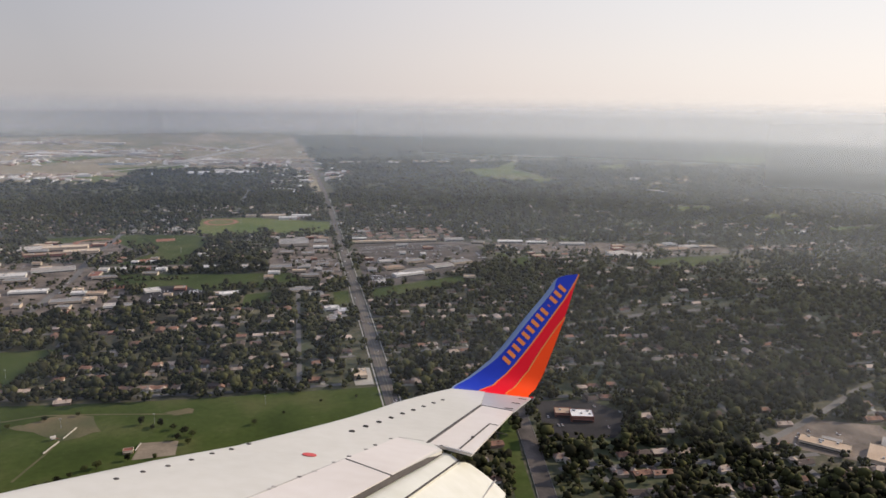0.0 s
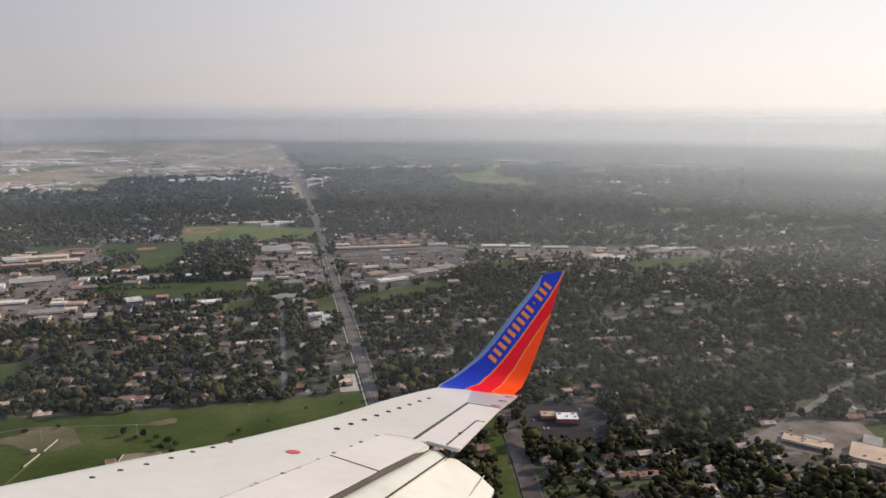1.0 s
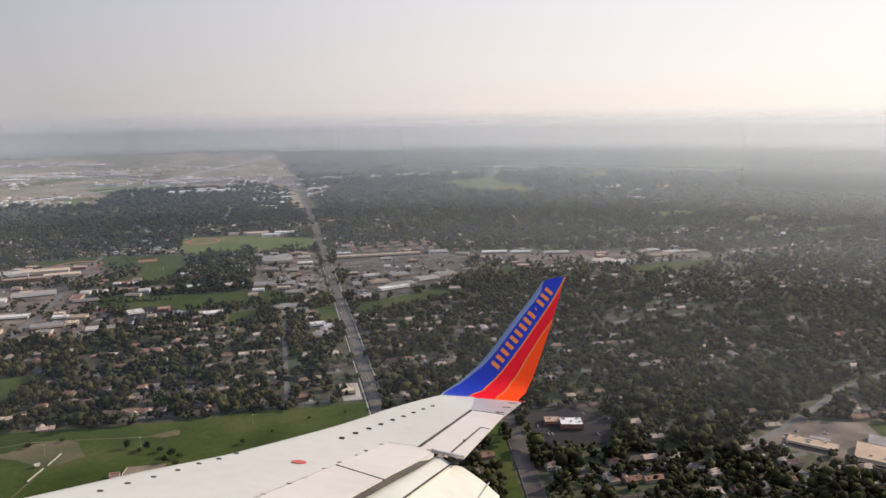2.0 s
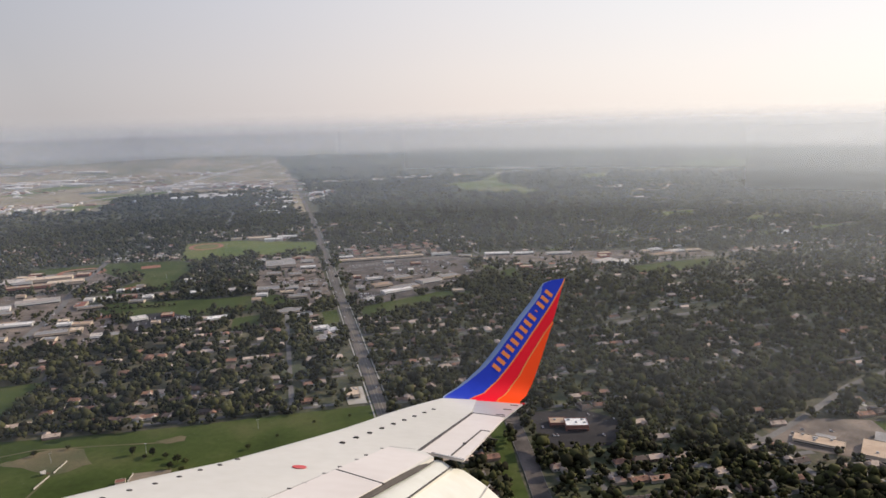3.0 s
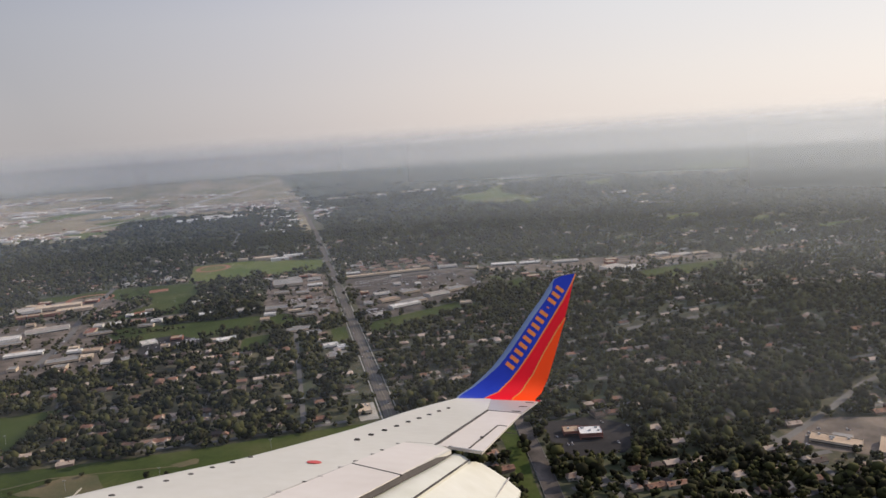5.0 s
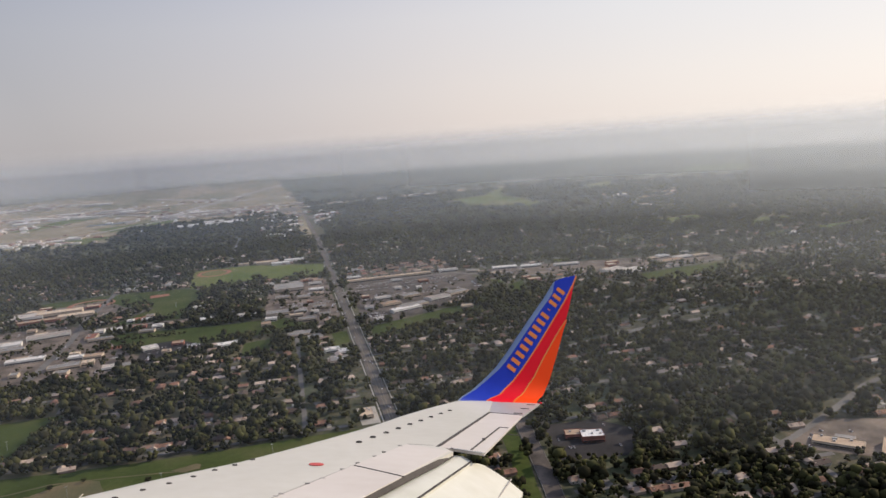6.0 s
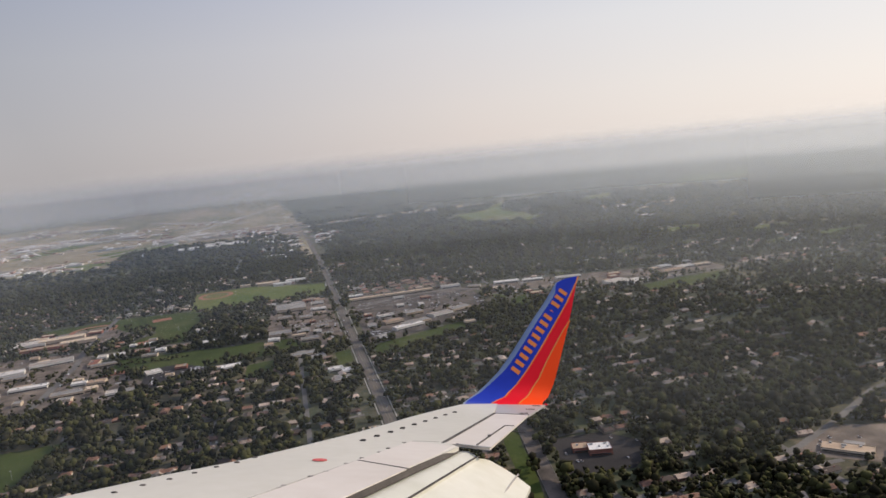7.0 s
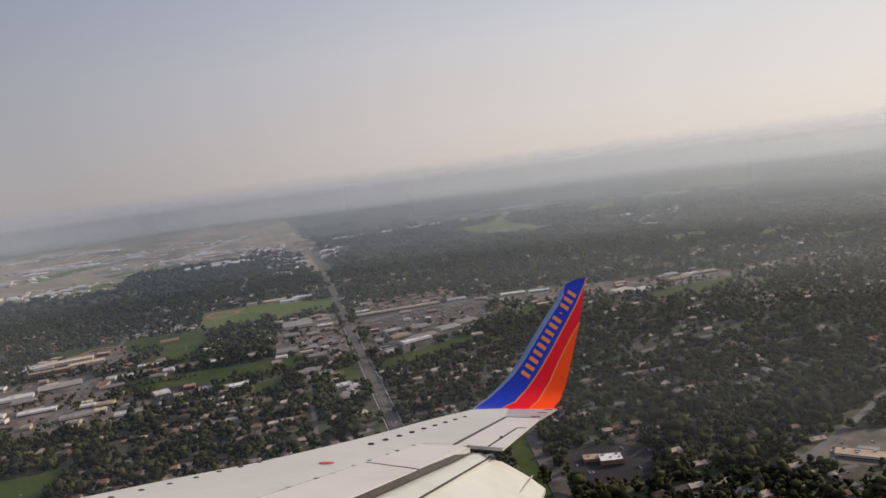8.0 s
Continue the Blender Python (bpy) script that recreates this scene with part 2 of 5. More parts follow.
def haze_material(name, density, top, last=False, base=0.0):
    """A sheet that imitates thin haze: mostly clear, lit by sky and sun, thinning out upwards from a height."""
    m, n, l, p = nodes_of(name)
    n.remove(p)
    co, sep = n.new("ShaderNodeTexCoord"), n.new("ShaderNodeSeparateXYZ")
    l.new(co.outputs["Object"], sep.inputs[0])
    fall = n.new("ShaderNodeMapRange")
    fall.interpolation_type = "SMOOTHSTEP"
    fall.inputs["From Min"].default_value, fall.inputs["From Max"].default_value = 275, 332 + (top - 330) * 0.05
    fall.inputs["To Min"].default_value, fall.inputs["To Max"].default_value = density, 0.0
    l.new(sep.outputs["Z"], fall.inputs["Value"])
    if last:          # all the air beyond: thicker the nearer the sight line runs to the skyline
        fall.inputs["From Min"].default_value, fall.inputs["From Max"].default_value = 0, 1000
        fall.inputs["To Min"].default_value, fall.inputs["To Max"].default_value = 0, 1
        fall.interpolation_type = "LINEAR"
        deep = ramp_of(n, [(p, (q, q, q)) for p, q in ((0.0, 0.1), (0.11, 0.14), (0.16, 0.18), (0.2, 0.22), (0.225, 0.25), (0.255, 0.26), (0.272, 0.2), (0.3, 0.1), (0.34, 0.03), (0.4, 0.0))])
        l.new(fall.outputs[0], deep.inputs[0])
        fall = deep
    clear, soft, lit, add = n.new("ShaderNodeBsdfTransparent"), n.new("ShaderNodeBsdfTranslucent"), n.new("ShaderNodeBsdfDiffuse"), n.new("ShaderNodeMixShader")
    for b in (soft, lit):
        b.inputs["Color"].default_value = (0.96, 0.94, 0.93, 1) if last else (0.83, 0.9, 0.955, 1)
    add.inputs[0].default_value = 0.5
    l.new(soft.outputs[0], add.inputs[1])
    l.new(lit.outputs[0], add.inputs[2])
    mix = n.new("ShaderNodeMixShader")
    east = n.new("ShaderNodeMapRange")          # denser to the east, to imitate the brighter glow towards the sun
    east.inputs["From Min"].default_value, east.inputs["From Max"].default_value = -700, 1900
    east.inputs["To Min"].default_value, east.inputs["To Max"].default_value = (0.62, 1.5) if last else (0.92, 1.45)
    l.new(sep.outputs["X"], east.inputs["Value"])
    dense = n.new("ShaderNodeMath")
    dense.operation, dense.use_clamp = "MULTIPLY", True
    rise = n.new("ShaderNodeMapRange")          # clear at its foot, fitted to sight lines from the camera's height
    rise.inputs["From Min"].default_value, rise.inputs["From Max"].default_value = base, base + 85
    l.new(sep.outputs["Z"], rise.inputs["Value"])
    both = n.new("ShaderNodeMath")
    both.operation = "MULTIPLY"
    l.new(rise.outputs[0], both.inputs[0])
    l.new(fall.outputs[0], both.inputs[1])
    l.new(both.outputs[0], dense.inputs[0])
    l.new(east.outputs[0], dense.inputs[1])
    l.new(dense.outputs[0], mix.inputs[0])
    l.new(clear.outputs[0], mix.inputs[1])
    l.new(add.outputs[0], mix.inputs[2])
    l.new(mix.outputs[0], n["Material Output"].inputs["Surface"])
    return m


# ---- building helpers ----
FLAT, RIM = 2600.0, 4800.0           # the land is level to FLAT, then bent up to RIM to fit the camera's view


def land(x, y, up=0.0):
    """A place of the plan on the land; what lies past FLAT is drawn closer and raised to fit the camera's view."""
    r = math.hypot(x, y)
    if r <= FLAT:
        return (x, y, up)
    span = RIM - FLAT
    k = (FLAT + span * (1 - math.exp(-(r - FLAT) / span))) / r
    return (x * k, y * k, 258 * (1 - k) + up)


def shrink(x, y):
    px, py, _ = land(x, y)
    return math.hypot(px, py) / max(1.0, math.hypot(x, y))


def mesh_of(name, bm, material):
    me = bpy.data.meshes.new(name)
    bm.normal_update()
    for e in bm.edges:
        if e.calc_face_angle(0.0) > 0.6:
            e.smooth = False
    bm.to_mesh(me)
    bm.free()
    for m in (material if isinstance(material, (list, tuple)) else [material]):
        me.materials.append(m)
    return me


def part(name, bm, material, parent=None, label=""):
    ob = new(name, mesh_of(name, bm, material) if isinstance(bm, bmesh.types.BMesh) else bm)
    ob.parent = parent
    return tagged(ob, label)


def box(bm, x0, x1, y0, y1, z0, z1):
    v = [bm.verts.new((x, y, z)) for z in (z0, z1) for x, y in ((x0, y0), (x1, y0), (x1, y1), (x0, y1))]
    for f in ((3, 2, 1, 0), (4, 5, 6, 7), (0, 1, 5, 4), (1, 2, 6, 5), (2, 3, 7, 6), (3, 0, 4, 7)):
        bm.faces.new([v[i] for i in f])
    return bm


def fast_mesh(name, verts, tris, material):
    me = bpy.data.meshes.new(name)
    me.vertices.add(len(verts))
    me.vertices.foreach_set("co", np.asarray(verts, np.float32).ravel())
    me.loops.add(len(tris) * 3)
    me.loops.foreach_set("vertex_index", np.asarray(tris, np.int32).ravel())
    me.polygons.add(len(tris))
    me.polygons.foreach_set("loop_start", np.arange(0, len(tris) * 3, 3, dtype=np.int32))
    me.update(calc_edges=True)
    me.materials.append(material)
    return me


# ---- the land ----
bm = bmesh.new()
SPOKES = 180
prev = None
for r in [60, 200, 500, 1000, 1600, 2200] + [2600 * 1.07 ** i for i in range(34)] + [40000, 80000, 200000]:
    ring = [bm.verts.new(land(r * math.sin(2 * math.pi * i / SPOKES), r * math.cos(2 * math.pi * i / SPOKES))) for i in range(SPOKES)]
    if prev is None:
        bm.faces.new(ring[::-1])
    else:
        for i in range(SPOKES):
            j = (i + 1) % SPOKES
            bm.faces.new((prev[i], ring[i], ring[j], prev[j]))
    prev = ring
bmesh.ops.recalc_face_normals(bm, faces=bm.faces)
tagged(part("ground", bm, GROUND), "wide plain of yards, woods and farm fields", "ground", kind="structure")

# upright sheets round the camera's place stand in for haze
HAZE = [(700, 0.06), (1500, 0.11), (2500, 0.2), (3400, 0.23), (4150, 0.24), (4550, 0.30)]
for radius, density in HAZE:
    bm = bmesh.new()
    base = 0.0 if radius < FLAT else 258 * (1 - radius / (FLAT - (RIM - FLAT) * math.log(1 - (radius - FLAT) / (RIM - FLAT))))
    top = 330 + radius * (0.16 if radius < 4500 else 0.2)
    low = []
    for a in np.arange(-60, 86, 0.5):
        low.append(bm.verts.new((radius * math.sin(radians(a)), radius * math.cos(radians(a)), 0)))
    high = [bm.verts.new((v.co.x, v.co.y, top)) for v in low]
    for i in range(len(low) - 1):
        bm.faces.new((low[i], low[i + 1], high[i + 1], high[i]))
    tagged(part("haze_layer", bm, haze_material("haze", density, top, radius > 4500, base)), "upright clear sheet imitating pale summer haze over the plain", "haze", kind="structure")

LOTS = []             # outlines of paved lots
BLOCKED = []          # outlines of open land, lots and roads, on which no tree or house stands


def patch(name, outline, material, label, category, up=0.25, blocks=True, wobble=0.0):
    """A level piece of open land with a softly uneven outline."""
    pts = []
    n = len(outline)
    for i in range(n):
        (x0, y0), (x1, y1) = outline[i], outline[(i + 1) % n]
        steps = max(1, int(math.hypot(x1 - x0, y1 - y0) / (8 if material is DIRT else 40 if math.hypot(x0, y0) < 2500 else 150)))
        for k in range(steps):
            x, y = x0 + (x1 - x0) * k / steps, y0 + (y1 - y0) * k / steps
            j = noise.noise_vector((x * 0.02, y * 0.02, 3.0)) * wobble + noise.noise_vector((x * 0.09, y * 0.09, 7.0)) * wobble * 0.35
            pts.append((x + j.x, y + j.y))
    bm = bmesh.new()
    bm.faces.new([bm.verts.new((x, y, 0)) for x, y in pts])
    bmesh.ops.triangulate(bm, faces=bm.faces)
    if max(math.hypot(x, y) for x, y in pts) > FLAT:
        for _ in range(3):
            bmesh.ops.subdivide_edges(bm, edges=[e for e in bm.edges if e.calc_length() > 120], cuts=1, use_grid_fill=True)
            bmesh.ops.triangulate(bm, faces=bm.faces)
    for v in bm.verts:
        v.co = land(v.co.x, v.co.y, up)
    bmesh.ops.recalc_face_normals(bm, faces=bm.faces)
    if bm.faces and sum(f.normal.z for f in bm.faces) < 0:
        bmesh.ops.reverse_faces(bm, faces=bm.faces)
    if blocks:
        BLOCKED.append(np.array(outline, float))
        if category == "parking lot":
            LOTS.append(BLOCKED[-1])
    return tagged(part(name, bm, material), label, category, kind="structure")


def strip(name, line, width, material, label, category, up=0.5, blocks=0.0, high=0.0, gap=None):
    """A road or line along a way of the plan; high: its thickness."""
    bm = bmesh.new()
    pts = []
    for (x0, y0), (x1, y1) in zip(line, line[1:]):
        steps = max(1, int(math.hypot(x1 - x0, y1 - y0) / 60))
        pts += [(x0 + (x1 - x0) * k / steps, y0 + (y1 - y0) * k / steps) for k in range(steps)]
    pts.append(line[-1])
    rows = []
    for i, (x, y) in enumerate(pts):
        a, b = pts[max(0, i - 1)], pts[min(len(pts) - 1, i + 1)]
        d = Vector((b[0] - a[0], b[1] - a[1])).normalized()
        rows.append([bm.verts.new(land(x + s * d.y * width / 2, y - s * d.x * width / 2, up)) for s in (-1, 1)])
    for a, b in zip(rows, rows[1:]):
        bm.faces.new((a[0], a[1], b[1], b[0]))
    if high:
        got = bmesh.ops.extrude_face_region(bm, geom=bm.faces[:])
        for v in [g for g in got["geom"] if isinstance(g, bmesh.types.BMVert)]:
            v.co.z += high
    bmesh.ops.recalc_face_normals(bm, faces=bm.faces)
    if not high and sum(f.normal.z for f in bm.faces) < 0:
        bmesh.ops.reverse_faces(bm, faces=bm.faces)
    if blocks:
        for (x0, y0), (x1, y1) in zip(line, line[1:]):
            d = Vector((x1 - x0, y1 - y0)).normalized() * 1.0
            w = blocks / 2
            BLOCKED.append(np.array([(x0 + d.y * w, y0 - d.x * w), (x1 + d.y * w, y1 - d.x * w), (x1 - d.y * w, y1 + d.x * w), (x0 - d.y * w, y0 + d.x * w)]))
    return tagged(part(name, bm, material), label, category, kind="structure")


# open land
patch("park_field", [(-420, 822), (-182, 804), (92, 803), (88, 560), (-137, 590), (-420, 640)], LAWN, "mown green park field with scattered bushes", "field", wobble=6)
patch("field", [(-440, 1003), (-310, 997), (-322, 921), (-319, 868), (-440, 850)], LAWN, "green playing field among the trees", "field", wobble=6)
patch("school_field", [(-266, 2093), (-121, 2103), (83, 1998), (86, 1832), (-55, 1833), (-244, 1832)], MEADOW, "wide school lawn beside the main road", "field", wobble=8)
patch("field", [(-250, 1838), (-205, 1780), (-230, 1511), (-364, 1513), (-300, 1640), (-378, 1855)], LAWN, "green sports lawn beside a school", "field", wobble=6)
patch("field", [(-599, 1831), (-378, 1860), (-310, 1700), (-440, 1679)], LAWN, "green sports ground beside a school", "field", wobble=6)
patch("field", [(-337, 1433), (-134, 1410), (31, 1400), (26, 1305), (-145, 1288), (-328, 1323)], LAWN, "long green vacant field behind shops", "field", wobble=5)
patch("field", [(-92, 1250), (-46, 1262), (-44, 1168), (-94, 1172)], LAWN, "small square green lawn", "field", wobble=3)
patch("field", [(124, 1255), (327, 1345), (350, 1282), (126, 1172)], LAWN, "green vacant field beside the main road", "field", wobble=5)
patch("field", [(58, 1246), (84, 1253), (84, 1175), (56, 1156)], LAWN, "small green verge beside the main road", "field", wobble=3)
patch("meadow", [(823, 3596), (1021, 3664), (1379, 4403), (1300, 4188), (1101, 3573), (1137, 3021), (988, 2929), (814, 3218)], MEADOW, "pale yellow-green open meadow among woods", "meadow", wobble=20)
patch("field", [(700, 1412), (829, 1436), (963, 1443), (900, 1372), (716, 1360)], LAWN, "green field beside the cross road", "field", wobble=8)
patch("field", [(449, 1467), (491, 1497), (470, 1387), (426, 1376)], LAWN, "small green lawn among trees", "field", wobble=6)
patch("meadow", [(696, 2561), (808, 2571), (792, 2299), (631, 2286)], LAWN, "light green clearing among woods", "meadow", blocks=False, wobble=15)
patch("meadow", [(1166, 2166), (1348, 2190), (1301, 2069), (1186, 2086)], MEADOW, "pale clearing among woods", "meadow", wobble=15)
patch("meadow", [(1336, 1946), (1527, 1991), (1500, 1903), (1350, 1890)], MEADOW, "pale clearing among woods", "meadow", wobble=12)
patch("meadow", [(1238, 1713), (1347, 1739), (1340, 1690), (1250, 1680)], MEADOW, "pale clearing among woods", "meadow", wobble=8)
patch("airfield", [(-2900, 7300), (-2200, 7900), (-1500, 9000), (-700, 9400), (-60, 9300), (58, 4202), (-22, 3703), (-756, 3601), (-684, 2979), (-1294, 3078), (-2600, 5000)], PRAIRIE, "dry grass of an airfield with runways", "airfield", wobble=30)
patch("bare_ground", [(80, 2500), (88, 2500), (60, 5800), (-260, 6600)], PRAIRIE, "dry brown strip beside the far road", "field", up=0.8, blocks=False)
patch("meadow", [(1460, 1760), (1620, 1740), (1500, 1660), (1390, 1680)], MEADOW, "pale bare clearing among woods", "meadow", wobble=25)
patch("meadow", [(1550, 3180), (1960, 3190), (1780, 2870), (1440, 2840)], PRAIRIE, "pale clearing with scattered houses among woods", "meadow", blocks=False, wobble=40)
patch("meadow", [(2800, 4670), (3270, 4640), (2800, 3970), (2430, 4190)], MEADOW, "distant pale field among woods", "meadow", wobble=40)
patch("meadow", [(1620, 3810), (1880, 3930), (1760, 3610), (1530, 3510)], MEADOW, "distant pale field among woods", "meadow", wobble=40)
patch("airfield_lawn", [(-1390, 3970), (-1250, 4620), (-1010, 4650), (-1250, 4010)], MEADOW, "green strip of airfield grass", "field", up=1.2, wobble=25)
patch("airfield_lawn", [(-890, 3720), (-510, 3960), (-560, 3710), (-770, 3480)], MEADOW, "green strip of airfield grass", "field", up=1.2, wobble=25)
patch("airfield_lawn", [(-1100, 3200), (-850, 3330), (-730, 3300), (-790, 3060)], MEADOW, "green strip beside airfield buildings", "field", up=1.2, wobble=20)
patch("apron", [(-700, 4330), (-60, 4420), (-40, 3820), (-640, 3900)], CROSSROAD, "pinkish grey apron round hangars", "apron", up=1.2, blocks=False, wobble=25)
patch("apron", [(-1560, 4950), (-1150, 5050), (-1120, 4560), (-1560, 4560)], CROSSROAD, "pinkish grey apron round hangars", "apron", up=1.2, blocks=False, wobble=25)
patch("apron", [(-2300, 6700), (-1750, 6500), (-1700, 5900), (-2250, 6100)], CROSSROAD, "pinkish grey apron round hangars", "apron", up=1.2, blocks=False, wobble=25)
patch("roadside_ground", [(0, 3420), (78, 3420), (70, 4000), (-60, 4000)], CROSSROAD, "pale lots beside the far main road", "parking lot", up=1.0, wobble=10)
patch("roadside_ground", [(105, 3420), (300, 3500), (240, 3300), (105, 3250)], CROSSROAD, "pale lots beside the far main road", "parking lot", up=1.0, wobble=10)
OPEN = np.random.default_rng(33)
for _ in range(34):
    r, a = OPEN.uniform(1560, 2500), radians(OPEN.uniform(-16, 44))
    x, y, w, d = r * math.sin(a), r * math.cos(a), OPEN.uniform(12, 34), OPEN.uniform(14, 40)
    if abs(x - 98) > 60 and x > 130:
        patch("clearing", [(x - w, y - d * 0.6), (x + w * 0.7, y - d), (x + w, y + d * 0.5), (x - w * 0.6, y + d)], MEADOW if OPEN.random() < 0.6 else LAWN, "small pale green opening among trees", "meadow", wobble=8)
# lots
patch("shop_lot", [(-54, 1765), (80, 1772), (82, 1310), (32, 1311), (-62, 1490)], ASPHALT, "grey asphalt lots round roadside shops", "parking lot", up=0.3)
patch("shop_lot", [(119, 1690), (415, 1674), (390, 1420), (174, 1278), (121, 1269)], LOT, "dark asphalt lots of a shopping strip", "parking lot", up=0.3)
patch("shop_lot", [(-620, 1570), (-429, 1544), (-376, 1451), (-259, 1247), (-254, 1165), (-297, 1141), (-520, 1180)], ASPHALT, "grey asphalt lots between low shops", "parking lot", up=0.3)
patch("school_lot", [(-620, 1746), (-430, 1794), (-325, 1621), (-527, 1571)], ASPHALT, "grey asphalt yard round a school", "parking lot", up=0.35)
patch("dark_lot", [(-262, 1325), (-207, 1332), (-150, 1262), (-262, 1190)], BLACKTOP, "dark asphalt parking lot with cars", "parking lot", up=0.45)
patch("restaurant_lot", [(256, 732), (316, 728), (343, 690), (330, 652), (308, 632), (242, 642)], BLACKTOP, "dark asphalt lot round a roadside restaurant", "parking lot", up=0.4)
patch("school_lot", [(455, 596), (531, 640), (600, 612), (578, 540), (520, 545)], ASPHALT, "pale asphalt lot beside a school", "parking lot", up=0.3)
patch("field", [(560, 480), (600, 610), (690, 590), (660, 440)], LAWN, "green school lawn with dirt infields", "field", wobble=5)
patch("field", [(244, 830), (231, 775), (204, 604), (188, 500), (172, 500), (186, 604), (212, 775), (226, 830)], LAWN, "green verge beside a street", "field", wobble=4)
patch("tan_lot", [(60, 868), (84, 868), (84, 812), (62, 812)], CONCRETE, "pale gravel lot beside the main road", "parking lot", up=0.4)
patch("roadside_lots", [(430, 1660), (640, 1640), (980, 1560), (980, 1470), (800, 1500), (644, 1490), (480, 1580)], ASPHALT, "pale lots along the cross road", "parking lot", up=0.3)
# sports grounds and bare earth
for i, (ox, oy, ow, oh) in enumerate(((-205, 2030, 46, 52), (-455, 1770, 52, 48))):
    ring_outer = [(ox + ow * math.cos(a), oy + oh * math.sin(a)) for a in np.linspace(0, 2 * math.pi, 24, endpoint=False)]
    ring_inner = [(ox + (ow - 12) * math.cos(a), oy + (oh - 12) * math.sin(a)) for a in np.linspace(0, 2 * math.pi, 24, endpoint=False)]
    bm = bmesh.new()
    a = [bm.verts.new((x, y, 0.5)) for x, y in ring_outer]
    b = [bm.verts.new((x, y, 0.5)) for x, y in ring_inner]
    for k in range(24):
        bm.faces.new((a[k], a[(k + 1) % 24], b[(k + 1) % 24], b[k]))
    tagged(part("running_track", bm, TRACK), "oval red-brown running track on a school lawn", "running track", kind="structure")
patch("infield", [(-330, 1560), (-300, 1575), (-270, 1545), (-300, 1525)], TRACK, "red-brown dirt ball field", "ball field", up=0.5, blocks=False, wobble=3)
patch("infield", [(-330, 1795), (-290, 1800), (-285, 1770), (-325, 1760)], TRACK, "red-brown dirt ball field", "ball field", up=0.5, blocks=False, wobble=3)
patch("infield", [(-345, 1342), (-300, 1345), (-295, 1322), (-340, 1318)], TRACK, "red-brown bare earth beside a field", "ball field", up=0.5, blocks=False, wobble=3)
patch("infield", [(590, 560), (640, 570), (630, 540), (600, 530)], DIRT, "brown dirt infield", "ball field", up=0.5, blocks=False, wobble=3)
patch("bare_ground", [(-296, 756), (-252, 777), (-214, 768), (-206, 742), (-236, 722), (-276, 732)], DIRT, "worn brown earth round a playground", "bare earth", up=0.4, blocks=False, wobble=16)
patch("bare_ground", [(-150, 768), (-118, 772), (-112, 752), (-140, 750)], DIRT, "worn brown earth on a park field", "bare earth", up=0.4, blocks=False, wobble=12)
patch("park_lot", [(-157, 664), (-155, 699), (-120, 698), (-119, 668)], TANLOT, "small pale paved lot on a park field", "parking lot", up=0.42)
for i, line in enumerate((((-420, 760), (-300, 772), (-267, 781), (-204, 774), (-138, 764)), ((-250, 640), (-238, 690), (-228, 745)))):
    strip("dirt_path", line, 2.5, DIRT, "worn dirt path across a park field", "path", up=0.45)

# roads
MAIN = [(98, 300), (98, 2600), (60, 5300), (-60, 9000)]
strip("road", MAIN, 14.5, ROADTOP, "straight five-lane grey asphalt main road", "road", up=0.7, blocks=24)
for side in (-1, 1):
    strip("kerb", [(98 + side * 7.6, 300), (98 + side * 7.6, 2590)], 0.45, STREET, "pale concrete kerb of the main road", "kerb", up=0.3, high=0.55)
    strip("pavement", [(98 + side * 10.4, 300), (98 + side * 10.4, 2590)], 1.6, CONCRETE, "pale concrete footpath along the main road", "pavement", up=0.45)
    strip("road_marking", [(98 + side * 1.9, 300), (98 + side * 1.9, 2590)], 0.4, PAINTLINE, "worn yellow line on the main road", "road marking", up=0.8)
strip("road", [(-900, 1500), (-548, 1478), (-427, 1492), (-325, 1500), (-117, 1478), (-28, 1480), (98, 1523), (124, 1600), (250, 1662), (371, 1668), (479, 1570), (644, 1466), (793, 1490), (1064, 1460), (1600, 1440)],
      16, CROSSROAD, "tan-grey asphalt cross road through the shops", "road", up=0.65, blocks=24)
strip("road", [(-412, 1150), (-409, 1425), (-424, 1566), (-424, 2400)], 12, STREET, "pale grey street between shops", "road", up=0.6, blocks=16)
strip("road", [(455, 600), (479, 609), (563, 652), (652, 703), (820, 760)], 8, STREET, "pale grey street past a school lot", "road", up=0.6, blocks=12)
strip("road", [(268, 900), (241, 773), (215, 604), (192, 470)], 15, LOT, "grey asphalt street past a restaurant lot", "road", up=0.62, blocks=20)
for side in (-1, 1):
    strip("kerb", [(268 + side * 8.2, 900), (241 + side * 8.2, 773), (215 + side * 8.2, 604), (192 + side * 8.2, 470)], 0.7, STREET, "pale concrete kerb of a street", "kerb", up=0.3, high=0.5)
strip("road", [(-3, 830), (-3, 1290)], 6.5, STREET, "pale residential street under trees", "road", up=0.6, blocks=12)
strip("road", [(-174, 2200), (-174, 2900)], 12, STREET, "pale residential street under trees", "road", up=0.6, blocks=16)
strip("road", [(300, 975), (388, 995), (452, 1013), (551, 1038), (700, 1050)], 12, STREET, "pale street among trees", "road", up=0.6, blocks=22)
strip("road", [(366, 838), (475, 822), (658, 818), (800, 840)], 10, STREET, "pale street among trees", "road", up=0.6, blocks=15)
strip("road", [(-900, 3150), (-640, 3010), (-400, 3200)], 16, STREET, "pale road at the edge of an airfield", "road", up=0.8)
strip("road", [(98, 3900), (450, 4060), (930, 4030), (1322, 4222), (2600, 5200)], 22, STREET, "distant pale highway", "road", up=1.5, blocks=90)
